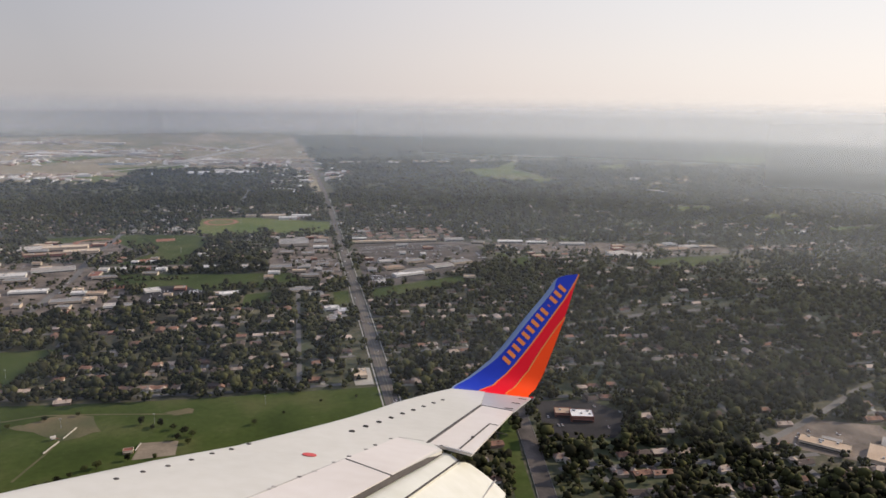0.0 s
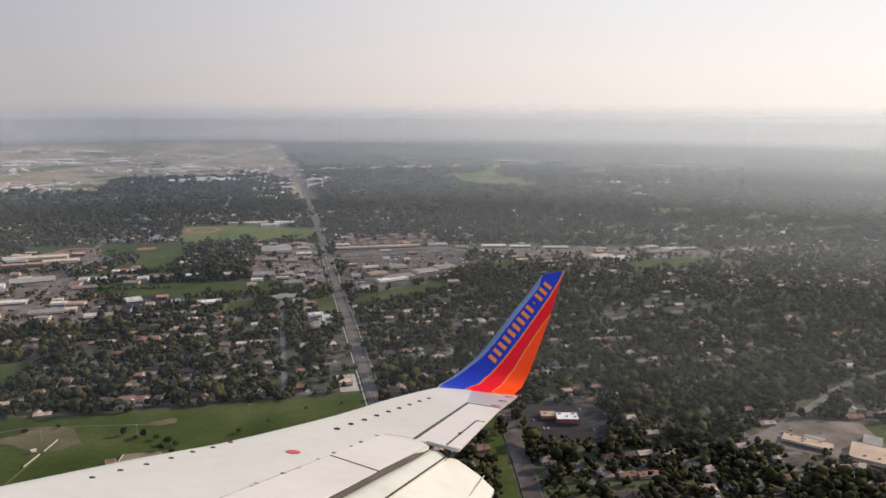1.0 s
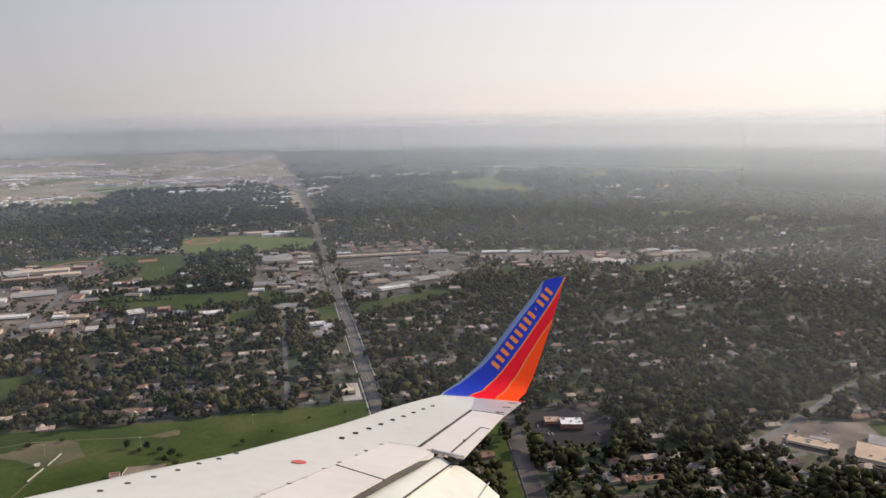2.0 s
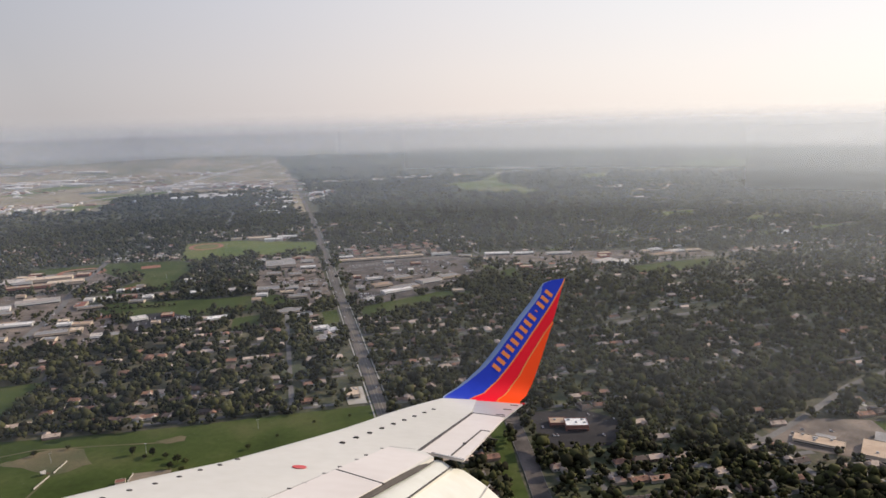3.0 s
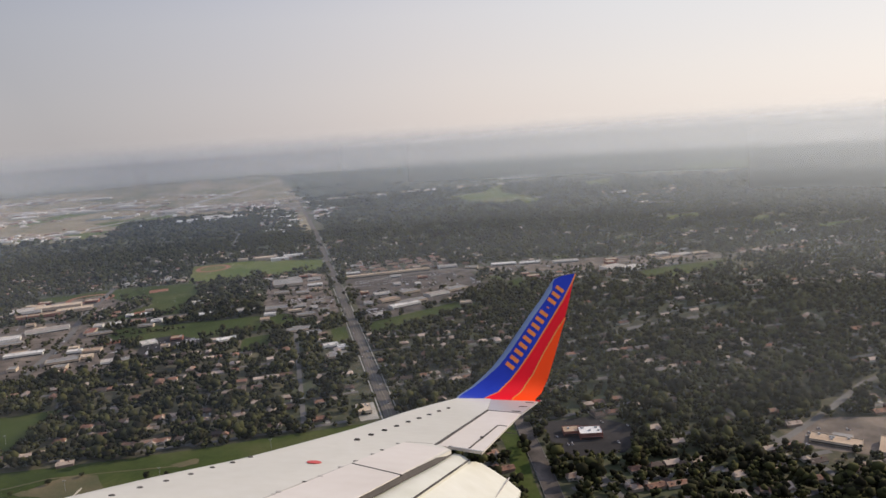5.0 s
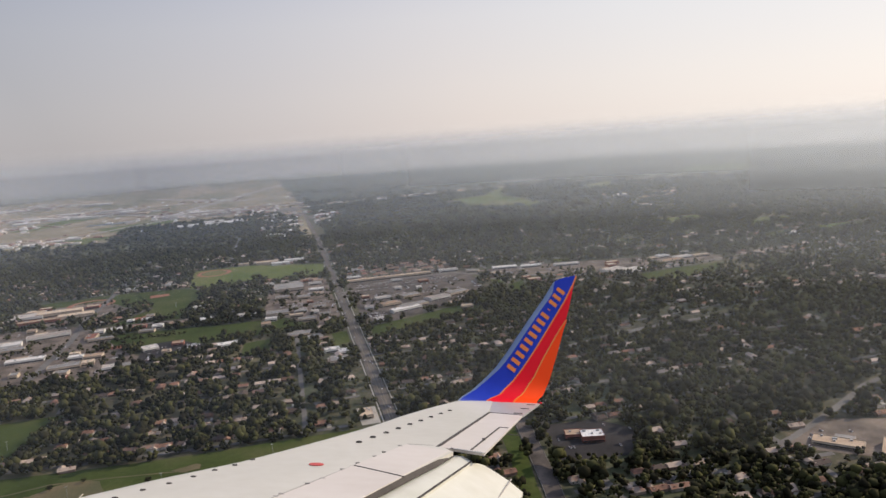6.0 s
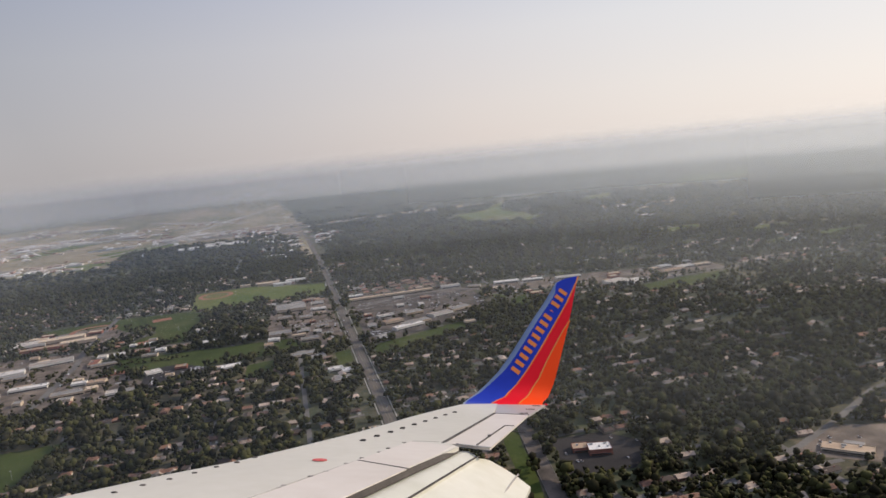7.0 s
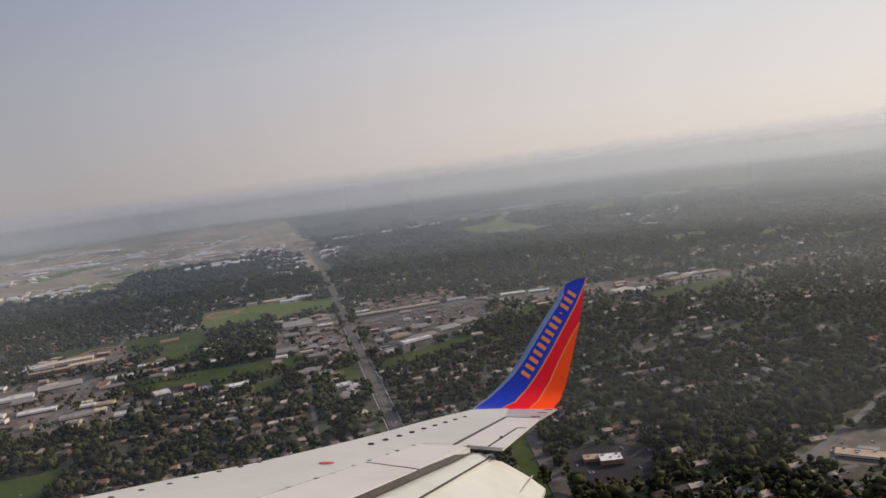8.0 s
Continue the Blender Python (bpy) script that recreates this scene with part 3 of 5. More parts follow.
for line, w in ((((-1082, 6341), (-237, 4940)), 55), (((-566, 4424), (-12, 7025)), 55), (((-1500, 5300), (-700, 4300)), 35), (((-900, 3450), (-300, 4300)), 30)):
    strip("runway", line, w, CONCRETE, "pale concrete runway across dry grass", "runway", up=1.5)
patch("pond", [(-1000, 4020), (-800, 4060), (-780, 3960), (-980, 3930)], WATER, "blue-grey pond beside the airfield", "pond", up=0.8, blocks=False, wobble=10)


BLOCKED.append(np.array([(50, 2600), (140, 2600), (115, 4200), (35, 4200)], float))      # kept free of trees so the camera still sees the far main road


def inside(px, py, poly):
    hit = np.zeros(len(px), bool)
    x0, y0 = poly[-1]
    for x1, y1 in poly:
        with np.errstate(divide="ignore", invalid="ignore"):
            cross = ((y1 > py) != (y0 > py)) & (px < (x0 - x1) * (py - y1) / (y0 - y1) + x1)
        hit ^= cross
        x0, y0 = x1, y1
    return hit


def free(px, py):
    ok = np.ones(len(px), bool)
    for poly in BLOCKED:
        lo, hi = poly.min(0), poly.max(0)
        near = ok & (px > lo[0]) & (px < hi[0]) & (py > lo[1]) & (py < hi[1])
        if near.any():
            ok[near] &= ~inside(px[near], py[near], poly)
    return ok


# residential streets
RNG = np.random.default_rng(7)
STREETS = [420 + 82 * k for k in range(27)]
HOUSES = []
for k, sy in enumerate(STREETS):
    bm = bmesh.new()
    xs = np.arange(-1250, 2300, 20.0)
    for x in xs:
        bend = lambda q: sy + 14 * math.sin(q * 0.006 + k) + (0.12 * (q - 350) * math.sin(k * 1.7) if q > 350 else 0)
        y0, y1 = bend(x), bend(x + 20)
        r = math.hypot(x, y0)
        ang = math.degrees(math.atan2(x, y0))
        if not (430 < r < 2350 and -30 < ang < 54) or not free(np.array([x, x + 20, x + 10]), np.array([y0, y1, y0])).all():
            continue
        bm.faces.new([bm.verts.new((px, py, 0.35)) for px, py in ((x, y0 - 3.5), (x + 20, y1 - 3.5), (x + 20, y1 + 3.5), (x, y0 + 3.5))])
        for side in (-1, 1):
            if RNG.random() < (0.7 if x < 350 else 0.42) * (1 if r < 1750 else 0.75):
                HOUSES.append((x + 10 + RNG.uniform(-3, 3), y0 + side * RNG.uniform(16, 20), side, RNG.uniform(-8, 8)))
    if bm.faces:
        tagged(part("residential_street", bm, STREET), "narrow pale residential street under trees", "street", kind="structure")
    else:
        bm.free()
for k, sx in enumerate(range(-1100, 2200, 195)):
    bm = bmesh.new()
    for y in np.arange(450, 2500, 20.0):
        r, ang = math.hypot(sx, y), math.degrees(math.atan2(sx, y))
        if 430 < r < 2350 and -30 < ang < 54 and free(np.array([sx, sx]), np.array([y, y + 20.0])).all() and abs(sx - 98) > 40:
            bm.faces.new([bm.verts.new((px, py, 0.4)) for px, py in ((sx - 3.5, y), (sx + 3.5, y), (sx + 3.5, y + 20), (sx - 3.5, y + 20))])
    if bm.faces:
        tagged(part("residential_street", bm, STREET), "narrow pale residential street under trees", "street", kind="structure")
    else:
        bm.free()
HX = np.array([h[0] for h in HOUSES])
HY = np.array([h[1] for h in HOUSES])
keep = free(HX, HY)
HOUSES = [h for h, ok in zip(HOUSES, keep) if ok]
HOUSES.sort(key=lambda h: math.hypot(h[0], h[1]))


def roof_shape(bm, w, d, z0, rise, hip):
    """A pitched roof with eaves, along x; hip: how far the ridge stops short of the ends."""
    o, t = 0.5, 0.22
    a = [bm.verts.new((x, y, z0)) for x, y in ((-w / 2 - o, -d / 2 - o), (w / 2 + o, -d / 2 - o), (w / 2 + o, d / 2 + o), (-w / 2 - o, d / 2 + o))]
    b = [bm.verts.new((v.co.x, v.co.y, z0 + t)) for v in a]
    r = [bm.verts.new((s * (w / 2 + o - hip), 0, z0 + t + rise)) for s in (-1, 1)]
    bm.faces.new(a[::-1])
    for i in range(4):
        bm.faces.new((a[i], a[(i + 1) % 4], b[(i + 1) % 4], b[i]))
    bm.faces.new((b[0], b[1], r[1], r[0]))
    bm.faces.new((b[2], b[3], r[0], r[1]))
    bm.faces.new((b[1], b[2], r[1]))
    bm.faces.new((b[3], b[0], r[0]))
    return bm


def house(kind):
    """A bungalow of one of several plans: walls, main roof, a cross wing or garage, chimney, windows, door and drive."""
    w, d, wing, hip = [(15, 9, 0, 3.5), (17, 8.5, 6, 0.2), (13, 10, 5, 3.0), (19, 9, 7, 0.2)][kind]
    h = new("house")
    bm = box(bmesh.new(), -w / 2, w / 2, -d / 2, d / 2, 0, 2.9)
    if wing:
        box(bm, w / 2 - wing, w / 2 - 0.05, -d / 2 - 5, -d / 2 + 0.1, 0, 2.85)
    part("wall", bm, SIDING, h)
    part("roof", roof_shape(bmesh.new(), w, d, 2.9, 2.2, hip), SHINGLE, h)
    if wing:
        bm = roof_shape(bmesh.new(), d + 3, wing, 2.88, 1.6, 0.3)
        bmesh.ops.rotate(bm, verts=bm.verts, cent=(0, 0, 0), matrix=Matrix.Rotation(radians(90), 3, "Z"))
        bmesh.ops.translate(bm, verts=bm.verts, vec=(w / 2 - wing / 2, -d / 2 - 5 + (d + 3) / 2 + 0.2, 0))
        part("cross_roof", bm, SHINGLE, h)
        part("garage_door", box(bmesh.new(), w / 2 - wing + 1, w / 2 - 1, -d / 2 - 5.06, -d / 2 - 4.98, 0, 2.2), WALL_WHITE, h)
    part("chimney", box(bmesh.new(), -w / 4, -w / 4 + 0.9, 0.6, 1.4, 3, 5.9), WALL_BRICK, h)
    for x in (-w / 2 + 2.2, -w / 2 + 6):
        part("window", box(bmesh.new(), x - 0.8, x + 0.8, -d / 2 - 0.06, -d / 2 + 0.02, 0.9, 2.2), GLASS, h)
    part("driveway", box(bmesh.new(), w / 2 - (wing or 4) + 0.8, w / 2 - 0.8, -d / 2 - 14, -d / 2 - (5 if wing else 0) - 0.05, 0.05, 0.2), CONCRETE, h)
    return h


MODELS = [house(k) for k in range(4)]
LABELS = ["hip-roofed brown bungalow among leafy yard trees", "gabled bungalow with front garage wing and pale drive", "compact hip-roofed house with cross wing under trees", "long gabled ranch house with garage and pale drive"]
for i, (x, y, side, turn) in enumerate(HOUSES[:240]):
    k = int(RNG.integers(0, 4))
    c = copy_thing(MODELS[k], pose(x, y, 0, 0, 0, turn + (0 if side > 0 else 180)))
    tagged(c, LABELS[k], "house", "suburban houses")
for m in MODELS:
    for o in list(m.children):
        bpy.data.objects.remove(o)
    bpy.data.objects.remove(m)

bm = bmesh.new()
for x, y, side, turn in HOUSES[240:]:
    start = len(bm.verts)
    w, d = RNG.uniform(12, 19), RNG.uniform(8.5, 11)
    box(bm, -w / 2, w / 2, -d / 2, d / 2, 0, 2.9)
    mid = len(bm.faces)
    bm.verts.ensure_lookup_table()
    bm.faces.ensure_lookup_table()
    for f in bm.faces[mid - 6:]:
        f.material_index = 1
    roof_shape(bm, w, d, 2.9, RNG.uniform(1.6, 2.6), RNG.choice([0.2, 3.0]))
    bm.verts.ensure_lookup_table()
    m = pose(x, y, 0, 0, 0, turn + (90 if RNG.random() < 0.25 else 0))
    for v in bm.verts[start:]:
        v.co = m @ v.co
tagged(part("distant_houses", bm, [SHINGLES, SIDINGS]), "hundreds of pitched-roof suburban houses among trees", "houses", kind="stuff")

# ---- shops, schools, hangars ----
LOOKS = {"w": (ROOF_WHITE, WALL_WHITE), "t": (ROOF_TAN, WALL_TAN), "g": (ROOF_GREY, WALL_TAN), "r": (ROOF_RED, WALL_TAN), "b": (ROOF_PALE, WALL_BRICK), "k": (ROOF_TAN, WALL_BRICK)}
SEEN = {"w": "white-roofed", "t": "tan-roofed", "g": "grey-roofed", "r": "red-roofed", "b": "white-roofed brick", "k": "tan-roofed brick"}
FOOT = []


def shop(x, y, w, d, h, turn, look_of, what, units=3, name="shop"):
    """A flat-roofed building: walls, recessed roof inside a parapet, rooftop units, a window band and a door."""
    roofing, walling = LOOKS[look_of]
    if name == "shop":
        d *= 1.3
    s = shrink(x, y)
    lx, ly, lz = land(x, y)
    b = new(name)
    b.matrix_world = pose(lx, ly, lz, 0, 0, turn) @ Matrix.Scale(s, 4)
    part("wall", box(bmesh.new(), -w / 2, w / 2, -d / 2, d / 2, -1, h), walling, b)
    part("roof", box(bmesh.new(), -w / 2 + 0.3, w / 2 - 0.3, -d / 2 + 0.3, d / 2 - 0.3, h, h + 0.12), roofing, b)
    bm = bmesh.new()
    for x0, x1, y0, y1 in ((-w / 2, w / 2, -d / 2, -d / 2 + 0.28), (-w / 2, w / 2, d / 2 - 0.28, d / 2), (-w / 2, -w / 2 + 0.28, -d / 2 + 0.28, d / 2 - 0.28), (w / 2 - 0.28, w / 2, -d / 2 + 0.28, d / 2 - 0.28)):
        box(bm, x0, x1, y0, y1, h + 0.003, h + 0.7)
    part("parapet", bm, walling, b)
    rng = np.random.default_rng(int(abs(x) * 7 + abs(y)))
    for _ in range(units):
        ux, uy = rng.uniform(-w / 2 + 3, w / 2 - 3), rng.uniform(-d / 2 + 2.5, d / 2 - 2.5)
        part("rooftop_unit", box(bmesh.new(), ux - 1.2, ux + 1.2, uy - 0.9, uy + 0.9, h + 0.12, h + 1.5), UNIT, b)
    if w > 30 and math.hypot(x, y) < 2000:
        ax, half, deep = rng.uniform(-0.28, 0.28) * w, w * rng.uniform(0.14, 0.22), d * rng.uniform(0.35, 0.8)
        annex = part("back_wing", box(bmesh.new(), ax - half, ax + half, d / 2 + 0.01, d / 2 + deep, -1, h * 0.78), walling, b)
        part("back_roof", box(bmesh.new(), ax - half + 0.3, ax + half - 0.3, d / 2 + 0.05, d / 2 + deep - 0.3, h * 0.78, h * 0.78 + 0.12), ROOF_TAN if look_of in "wb" else ROOF_GREY, annex)
    if math.hypot(x, y) < 2000:
        part("window_band", box(bmesh.new(), -w / 2 + 1.5, w / 2 - 1.5, -d / 2 - 0.05, -d / 2 + 0.02, 0.8, min(2.9, h - 1)), GLASS, b)
        part("canopy", box(bmesh.new(), -w / 2 + 0.8, w / 2 - 0.8, -d / 2 - 1.5, -d / 2 + 0.01, min(3.1, h - 0.8), min(3.4, h - 0.5)), walling, b)
    hw = max(w, d) / 2 + 4
    FOOT.append(np.array([(x - hw, y - hw), (x + hw, y - hw), (x + hw, y + hw), (x - hw, y + hw)]))
    if units == 0 and what == "hangar":
        what = "flat-roofed hangar beside an airfield"
    return tagged(b, "low " + SEEN[look_of] + " " + what, name.replace("_", " "), "low commercial buildings" if name == "shop" else "")


shop(292, 681, 24, 19, 6.5, -14, "b", "roadside restaurant in a dark parking lot", 6, "restaurant")
shop(276, 694, 18, 15, 4.8, -14, "k", "roadside restaurant annex in a dark lot", 1, "restaurant")
shop(508, 580, 46, 18, 3.6, -46, "t", "school wing beside a parking lot", 5, "school")
shop(552, 536, 50, 40, 6.0, -46, "t", "school block with many rooftop units", 8, "school")
shop(622, 540, 26, 22, 5.0, -46, "g", "school hall beside a lawn", 2, "school")
for x, y, w, d, h, a, c in ((-500, 1690, 90, 30, 8, 8, "t"), (-560, 1680, 60, 40, 7, 8, "w"), (-455, 1640, 70, 28, 8, 10, "t"), (-520, 1618, 80, 22, 7, 8, "k")):
    shop(x, y, w, d, h, a, c, "school block beside sports grounds", 5, "school")
for x, y, w, d, h, a, c in ((-66, 2100, 60, 25, 7, 0, "t"), (-27, 2060, 50, 22, 7, 0, "w"), (10, 2095, 55, 20, 7, 0, "w"), (-130, 2112, 30, 16, 6, 0, "t")):
    shop(x, y, w, d, h, a, c, "school block above a wide lawn", 3, "school")
for x, y, w, d, h, a, c in ((-524, 1430, 56, 22, 6, 12, "w"), (-462, 1476, 75, 20, 6, 14, "w"), (-500, 1395, 40, 16, 5, 8, "g"), (-452, 1310, 60, 14, 5, 5, "w"), (-372, 1238, 50, 18, 5, 8, "g"),
                            (-340, 1246, 22, 16, 5, 8, "t"), (-374, 1424, 18, 30, 5, 0, "r"), (-352, 1400, 45, 10, 5, 8, "g"), (-340, 1464, 24, 12, 5, 0, "w")):
    shop(x, y, w, d, h, a, c, "shop beside asphalt lots", 3)
for x, y, w, d, h, a, c in ((-298, 1470, 26, 14, 5, 2, "k"), (-262, 1455, 20, 14, 5, 2, "w"), (-225, 1460, 32, 14, 5, 2, "t"), (-177, 1462, 30, 14, 5, 2, "w"), (-140, 1455, 18, 12, 5, 0, "k"),
                            (-95, 1458, 34, 14, 5, 0, "w"), (-199, 1580, 22, 16, 6, 0, "w"), (-250, 1290, 26, 18, 5, 20, "w"), (-205, 1300, 20, 14, 5, 0, "k"), (-218, 1255, 14, 10, 5, 0, "t")):
    shop(x, y, w, d, h, a, c, "roadside shop beside a field", 2)
for x, y, w, d, h, a, c in ((-10, 1690, 66, 52, 8, 2, "g"), (51, 1712, 30, 14, 5, 0, "w"), (50, 1640, 34, 12, 5, 0, "w"), (54, 1590, 22, 14, 5, 0, "t"), (20, 1570, 28, 18, 5, 0, "g"), (-25, 1590, 30, 16, 5, 0, "g"),
                            (48, 1455, 26, 16, 5, 0, "g"), (10, 1445, 26, 14, 5, 0, "w"), (20, 1365, 34, 14, 5, 0, "g"), (55, 1385, 22, 14, 5, 0, "g"), (60, 1330, 18, 12, 5, 0, "t"), (-35, 1440, 44, 22, 6, 0, "g")):
    shop(x, y, w, d, h, a, c, "shop in asphalt lots near the crossing", 3)
for x, y, w, d, h, a, c in ((150, 1290, 20, 16, 6, 15, "w"), (207, 1350, 62, 14, 6, 20, "w"), (225, 1372, 60, 16, 6, 20, "g"), (185, 1405, 40, 16, 6, 15, "t"), (179, 1470, 34, 12, 5, 10, "w"), (235, 1460, 40, 18, 6, 15, "g"),
                            (285, 1412, 46, 16, 6, 20, "w"), (330, 1440, 44, 20, 6, 20, "g"), (142, 1400, 16, 14, 5, 0, "w"), (146, 1500, 16, 12, 5, 0, "k"), (235, 1640, 26, 10, 5, 0, "w"), (290, 1600, 22, 14, 5, 0, "k")):
    shop(x, y, w, d, h, a, c, "shopping-strip building in dark lots", 3)
shop(225, 1684, 200, 12, 6, 1, "t", "long shopping strip behind a car lot", 6)
for x, y, w, d, h, a, c in ((370, 1690, 46, 14, 6, 0, "w"), (420, 1650, 30, 14, 5, -20, "g"), (160, 1830, 40, 14, 5, 0, "w"), (145, 1730, 34, 10, 5, 0, "w"), (500, 1650, 60, 14, 5, -8, "w"), (560, 1632, 50, 12, 5, -8, "w"),
                            (640, 1604, 60, 14, 5, -8, "w"), (700, 1478, 50, 22, 6, 20, "w"), (735, 1450, 44, 26, 6, 20, "w"), (720, 1530, 22, 16, 6, 0, "k"), (860, 1510, 60, 14, 5, 10, "t"), (905, 1535, 44, 14, 5, 10, "w"), (950, 1530, 40, 12, 5, 0, "t")):
    shop(x, y, w, d, h, a, c, "roadside building along the cross road", 2)
for x, y, w, d, h, a, c in ((50, 1136, 24, 12, 5, 5, "w"), (68, 1118, 18, 14, 5, 5, "w"), (56, 1076, 32, 16, 5, 5, "g"), (5, 1258, 44, 16, 5, 8, "g"), (28, 1228, 24, 10, 5, 8, "w"), (-118, 1250, 34, 14, 5, 10, "w"), (-104, 1232, 18, 12, 5, 10, "t"), (70, 842, 16, 20, 5, 0, "t")):
    shop(x, y, w, d, h, a, c, "building beside the main road's trees", 3)
for x, y, w, d, h, a, c in ((1455, 4581, 120, 40, 12, 0, "w"), (1600, 4600, 160, 40, 12, 0, "w"), (1489, 3053, 60, 20, 7, 0, "w"), (1360, 2579, 60, 20, 7, 0, "w"), (1311, 1663, 44, 24, 8, 0, "w"), (1420, 3100, 50, 16, 7, 0, "t"), (1700, 3000, 70, 20, 7, 0, "t"), (2300, 5200, 200, 50, 14, 0, "w")):
    shop(x, y, w, d, h, a, c, "distant building among woods", 0, "warehouse")
HANG = np.random.default_rng(11)
for cx, cy, n, spread, big in ((-2000, 6300, 14, 380, 150), (-1400, 5000, 16, 330, 120), (-1150, 4700, 8, 200, 120), (-900, 4750, 6, 150, 90), (-540, 4180, 8, 130, 90), (-320, 4180, 10, 130, 90), (-100, 4250, 10, 120, 80), (-230, 3480, 6, 110, 100), (-620, 4000, 7, 130, 50), (-1050, 3330, 8, 120, 50), (-1500, 4050, 6, 160, 60)):
    for _ in range(n):
        shop(cx + HANG.uniform(-1.6, 1.6) * spread, cy + HANG.uniform(-1, 1) * spread * 0.55, big * HANG.uniform(0.7, 1.6), big * HANG.uniform(0.5, 0.8), HANG.uniform(5, 8), HANG.uniform(-6, 6),
             str(HANG.choice(["w", "w", "w", "t", "g"])), "hangar", 0, "hangar")
for (x0, y0), (x1, y1), n in (((-2100, 6100), (-2050, 6890), 9), ((-1470, 4660), (-1310, 5060), 12), ((-1330, 5300), (-1270, 5480), 4), ((-1020, 4780), (-910, 4840), 4), ((-1000, 3180), (-820, 3120), 9), ((-340, 3490), (-200, 3510), 5), ((-600, 4200), (-480, 4230), 6), ((-380, 4030), (-320, 4080), 4), ((-220, 4280), (-90, 4270), 7), ((-560, 3910), (-460, 3910), 5), ((-1470, 4180), (-1370, 4380), 6), ((-1880, 6450), (-1670, 6480), 5), ((-80, 3570), (90, 3630), 10), ((-90, 3020), (70, 3040), 10), ((120, 3070), (180, 3180), 5)):
    for k in range(n):
        q = (k + HANG.uniform(-0.3, 0.3)) / max(1, n - 1)
        gap = math.hypot(x1 - x0, y1 - y0) / n
        shop(x0 + (x1 - x0) * q + HANG.uniform(-12, 12), y0 + (y1 - y0) * q + HANG.uniform(-25, 25), max(22, gap * HANG.uniform(0.6, 1.1)), HANG.uniform(24, 46), HANG.uniform(5, 8), HANG.uniform(-5, 5),
             str(HANG.choice(["w", "w", "w", "t"])), "hangar", 0, "hangar")
for cx, cy, n in ((-1350, 4850, 10), (-1900, 6200, 8), (-520, 4150, 8), (-200, 4230, 8), (-1020, 3300, 8)):
    for _ in range(n):
        shop(cx + HANG.uniform(-330, 330), cy + HANG.uniform(-170, 170), HANG.uniform(18, 42), HANG.uniform(22, 40), HANG.uniform(3.5, 5), HANG.uniform(-8, 8), str(HANG.choice(["w", "t", "k", "r"])), "shed beside an airfield", 0, "shed")
for i in range(46):
    t = i / 45
    x = 105 + 1250 * t
    y = 3960 + 140 * math.sin(t * 2.6) + 120 * t + HANG.uniform(-90, 60)
    shop(x, y, HANG.uniform(30, 75), HANG.uniform(26, 44), HANG.uniform(4, 5.5), HANG.uniform(-8, 8), str(HANG.choice(["w", "w", "t", "g"])), "roadside warehouse along the far highway", 0, "warehouse")
APT = np.random.default_rng(8)
for i in range(18):
    shop(175 + (i % 6) * 38 + APT.uniform(-6, 6), 1745 + (i // 6) * 46 + APT.uniform(-6, 6), APT.uniform(20, 30), APT.uniform(10, 14), 6, APT.choice([0, 90, 8]), "r", "brick-brown apartment block among trees", 0, "apartment_building")
for i in range(26):
    shop(-420 + (i % 9) * 19 + APT.uniform(-3, 3), 1880 + (i // 9) * 32 + APT.uniform(-5, 5), APT.uniform(10, 15), APT.uniform(7, 10), 3.4, APT.uniform(-10, 10), str(APT.choice(["w", "w", "t", "g"])), "flat house in a close row", 0, "row_house")
# more small shops between the lots, and trees in their planting strips
FILL = np.random.default_rng(21)
LOT_TREES = []
for x0, x1, y0, y1, n in ((-58, 78, 1320, 1765, 34), (122, 400, 1300, 1560, 20), (-620, -270, 1170, 1560, 60), (-600, -345, 1590, 1770, 12), (440, 960, 1480, 1620, 14)):
    for _ in range(n):
        x, y, w, d = FILL.uniform(x0, x1), FILL.uniform(y0, y1), FILL.uniform(12, 30), FILL.uniform(9, 16)
        near = [f for f in FOOT if f[0][0] - 9 < x < f[2][0] + 9 and f[0][1] - 9 < y < f[2][1] + 9]
        if near or abs(x - 98) < 30 or abs(y - 1485) < 22 and x < 98 or abs(x + 415) < 20:
            continue
        shop(x, y, w, d, FILL.uniform(4, 6), FILL.uniform(-6, 6), str(FILL.choice(["w", "w", "g", "t", "k"])), "small shop among asphalt lots", 1)
    for _ in range(n * 4):
        x, y = FILL.uniform(x0, x1), FILL.uniform(y0, y1)
        if abs(x - 98) > 18 and not (abs(y - 1485) < 14 and x < 98) and not any(f[0][0] < x < f[2][0] and f[0][1] < y < f[2][1] for f in FOOT):
            LOT_TREES.append((x, y))
# hedgerows along the fields
for (x0, y0), (x1, y1), n in (((-150, 1296), (28, 1306), 34), ((-330, 1382), (-200, 1374), 20), ((-336, 1328), (-262, 1318), 12), ((-320, 1520), (-232, 1512), 16), ((-92, 1166), (-44, 1166), 10), ((128, 1176), (345, 1284), 40), ((-330, 860), (-322, 960), 16)):
    for k in range(n):
        q = (k + FILL.uniform(-0.4, 0.4)) / n
        LOT_TREES.append((x0 + (x1 - x0) * q + FILL.uniform(-2, 2), y0 + (y1 - y0) * q + FILL.uniform(-3, 3)))
BLOCKED += FOOT

# ---- far sheds and cars too small to count ----
FARPAINT = mat("sun_bleached_shed_paint", [(0.3, 0.16, 0.12), (0.5, 0.4, 0.34), (0.78, 0.72, 0.66), (0.85, 0.82, 0.78)], 0.02, 0.5, 0.7, vary="island")
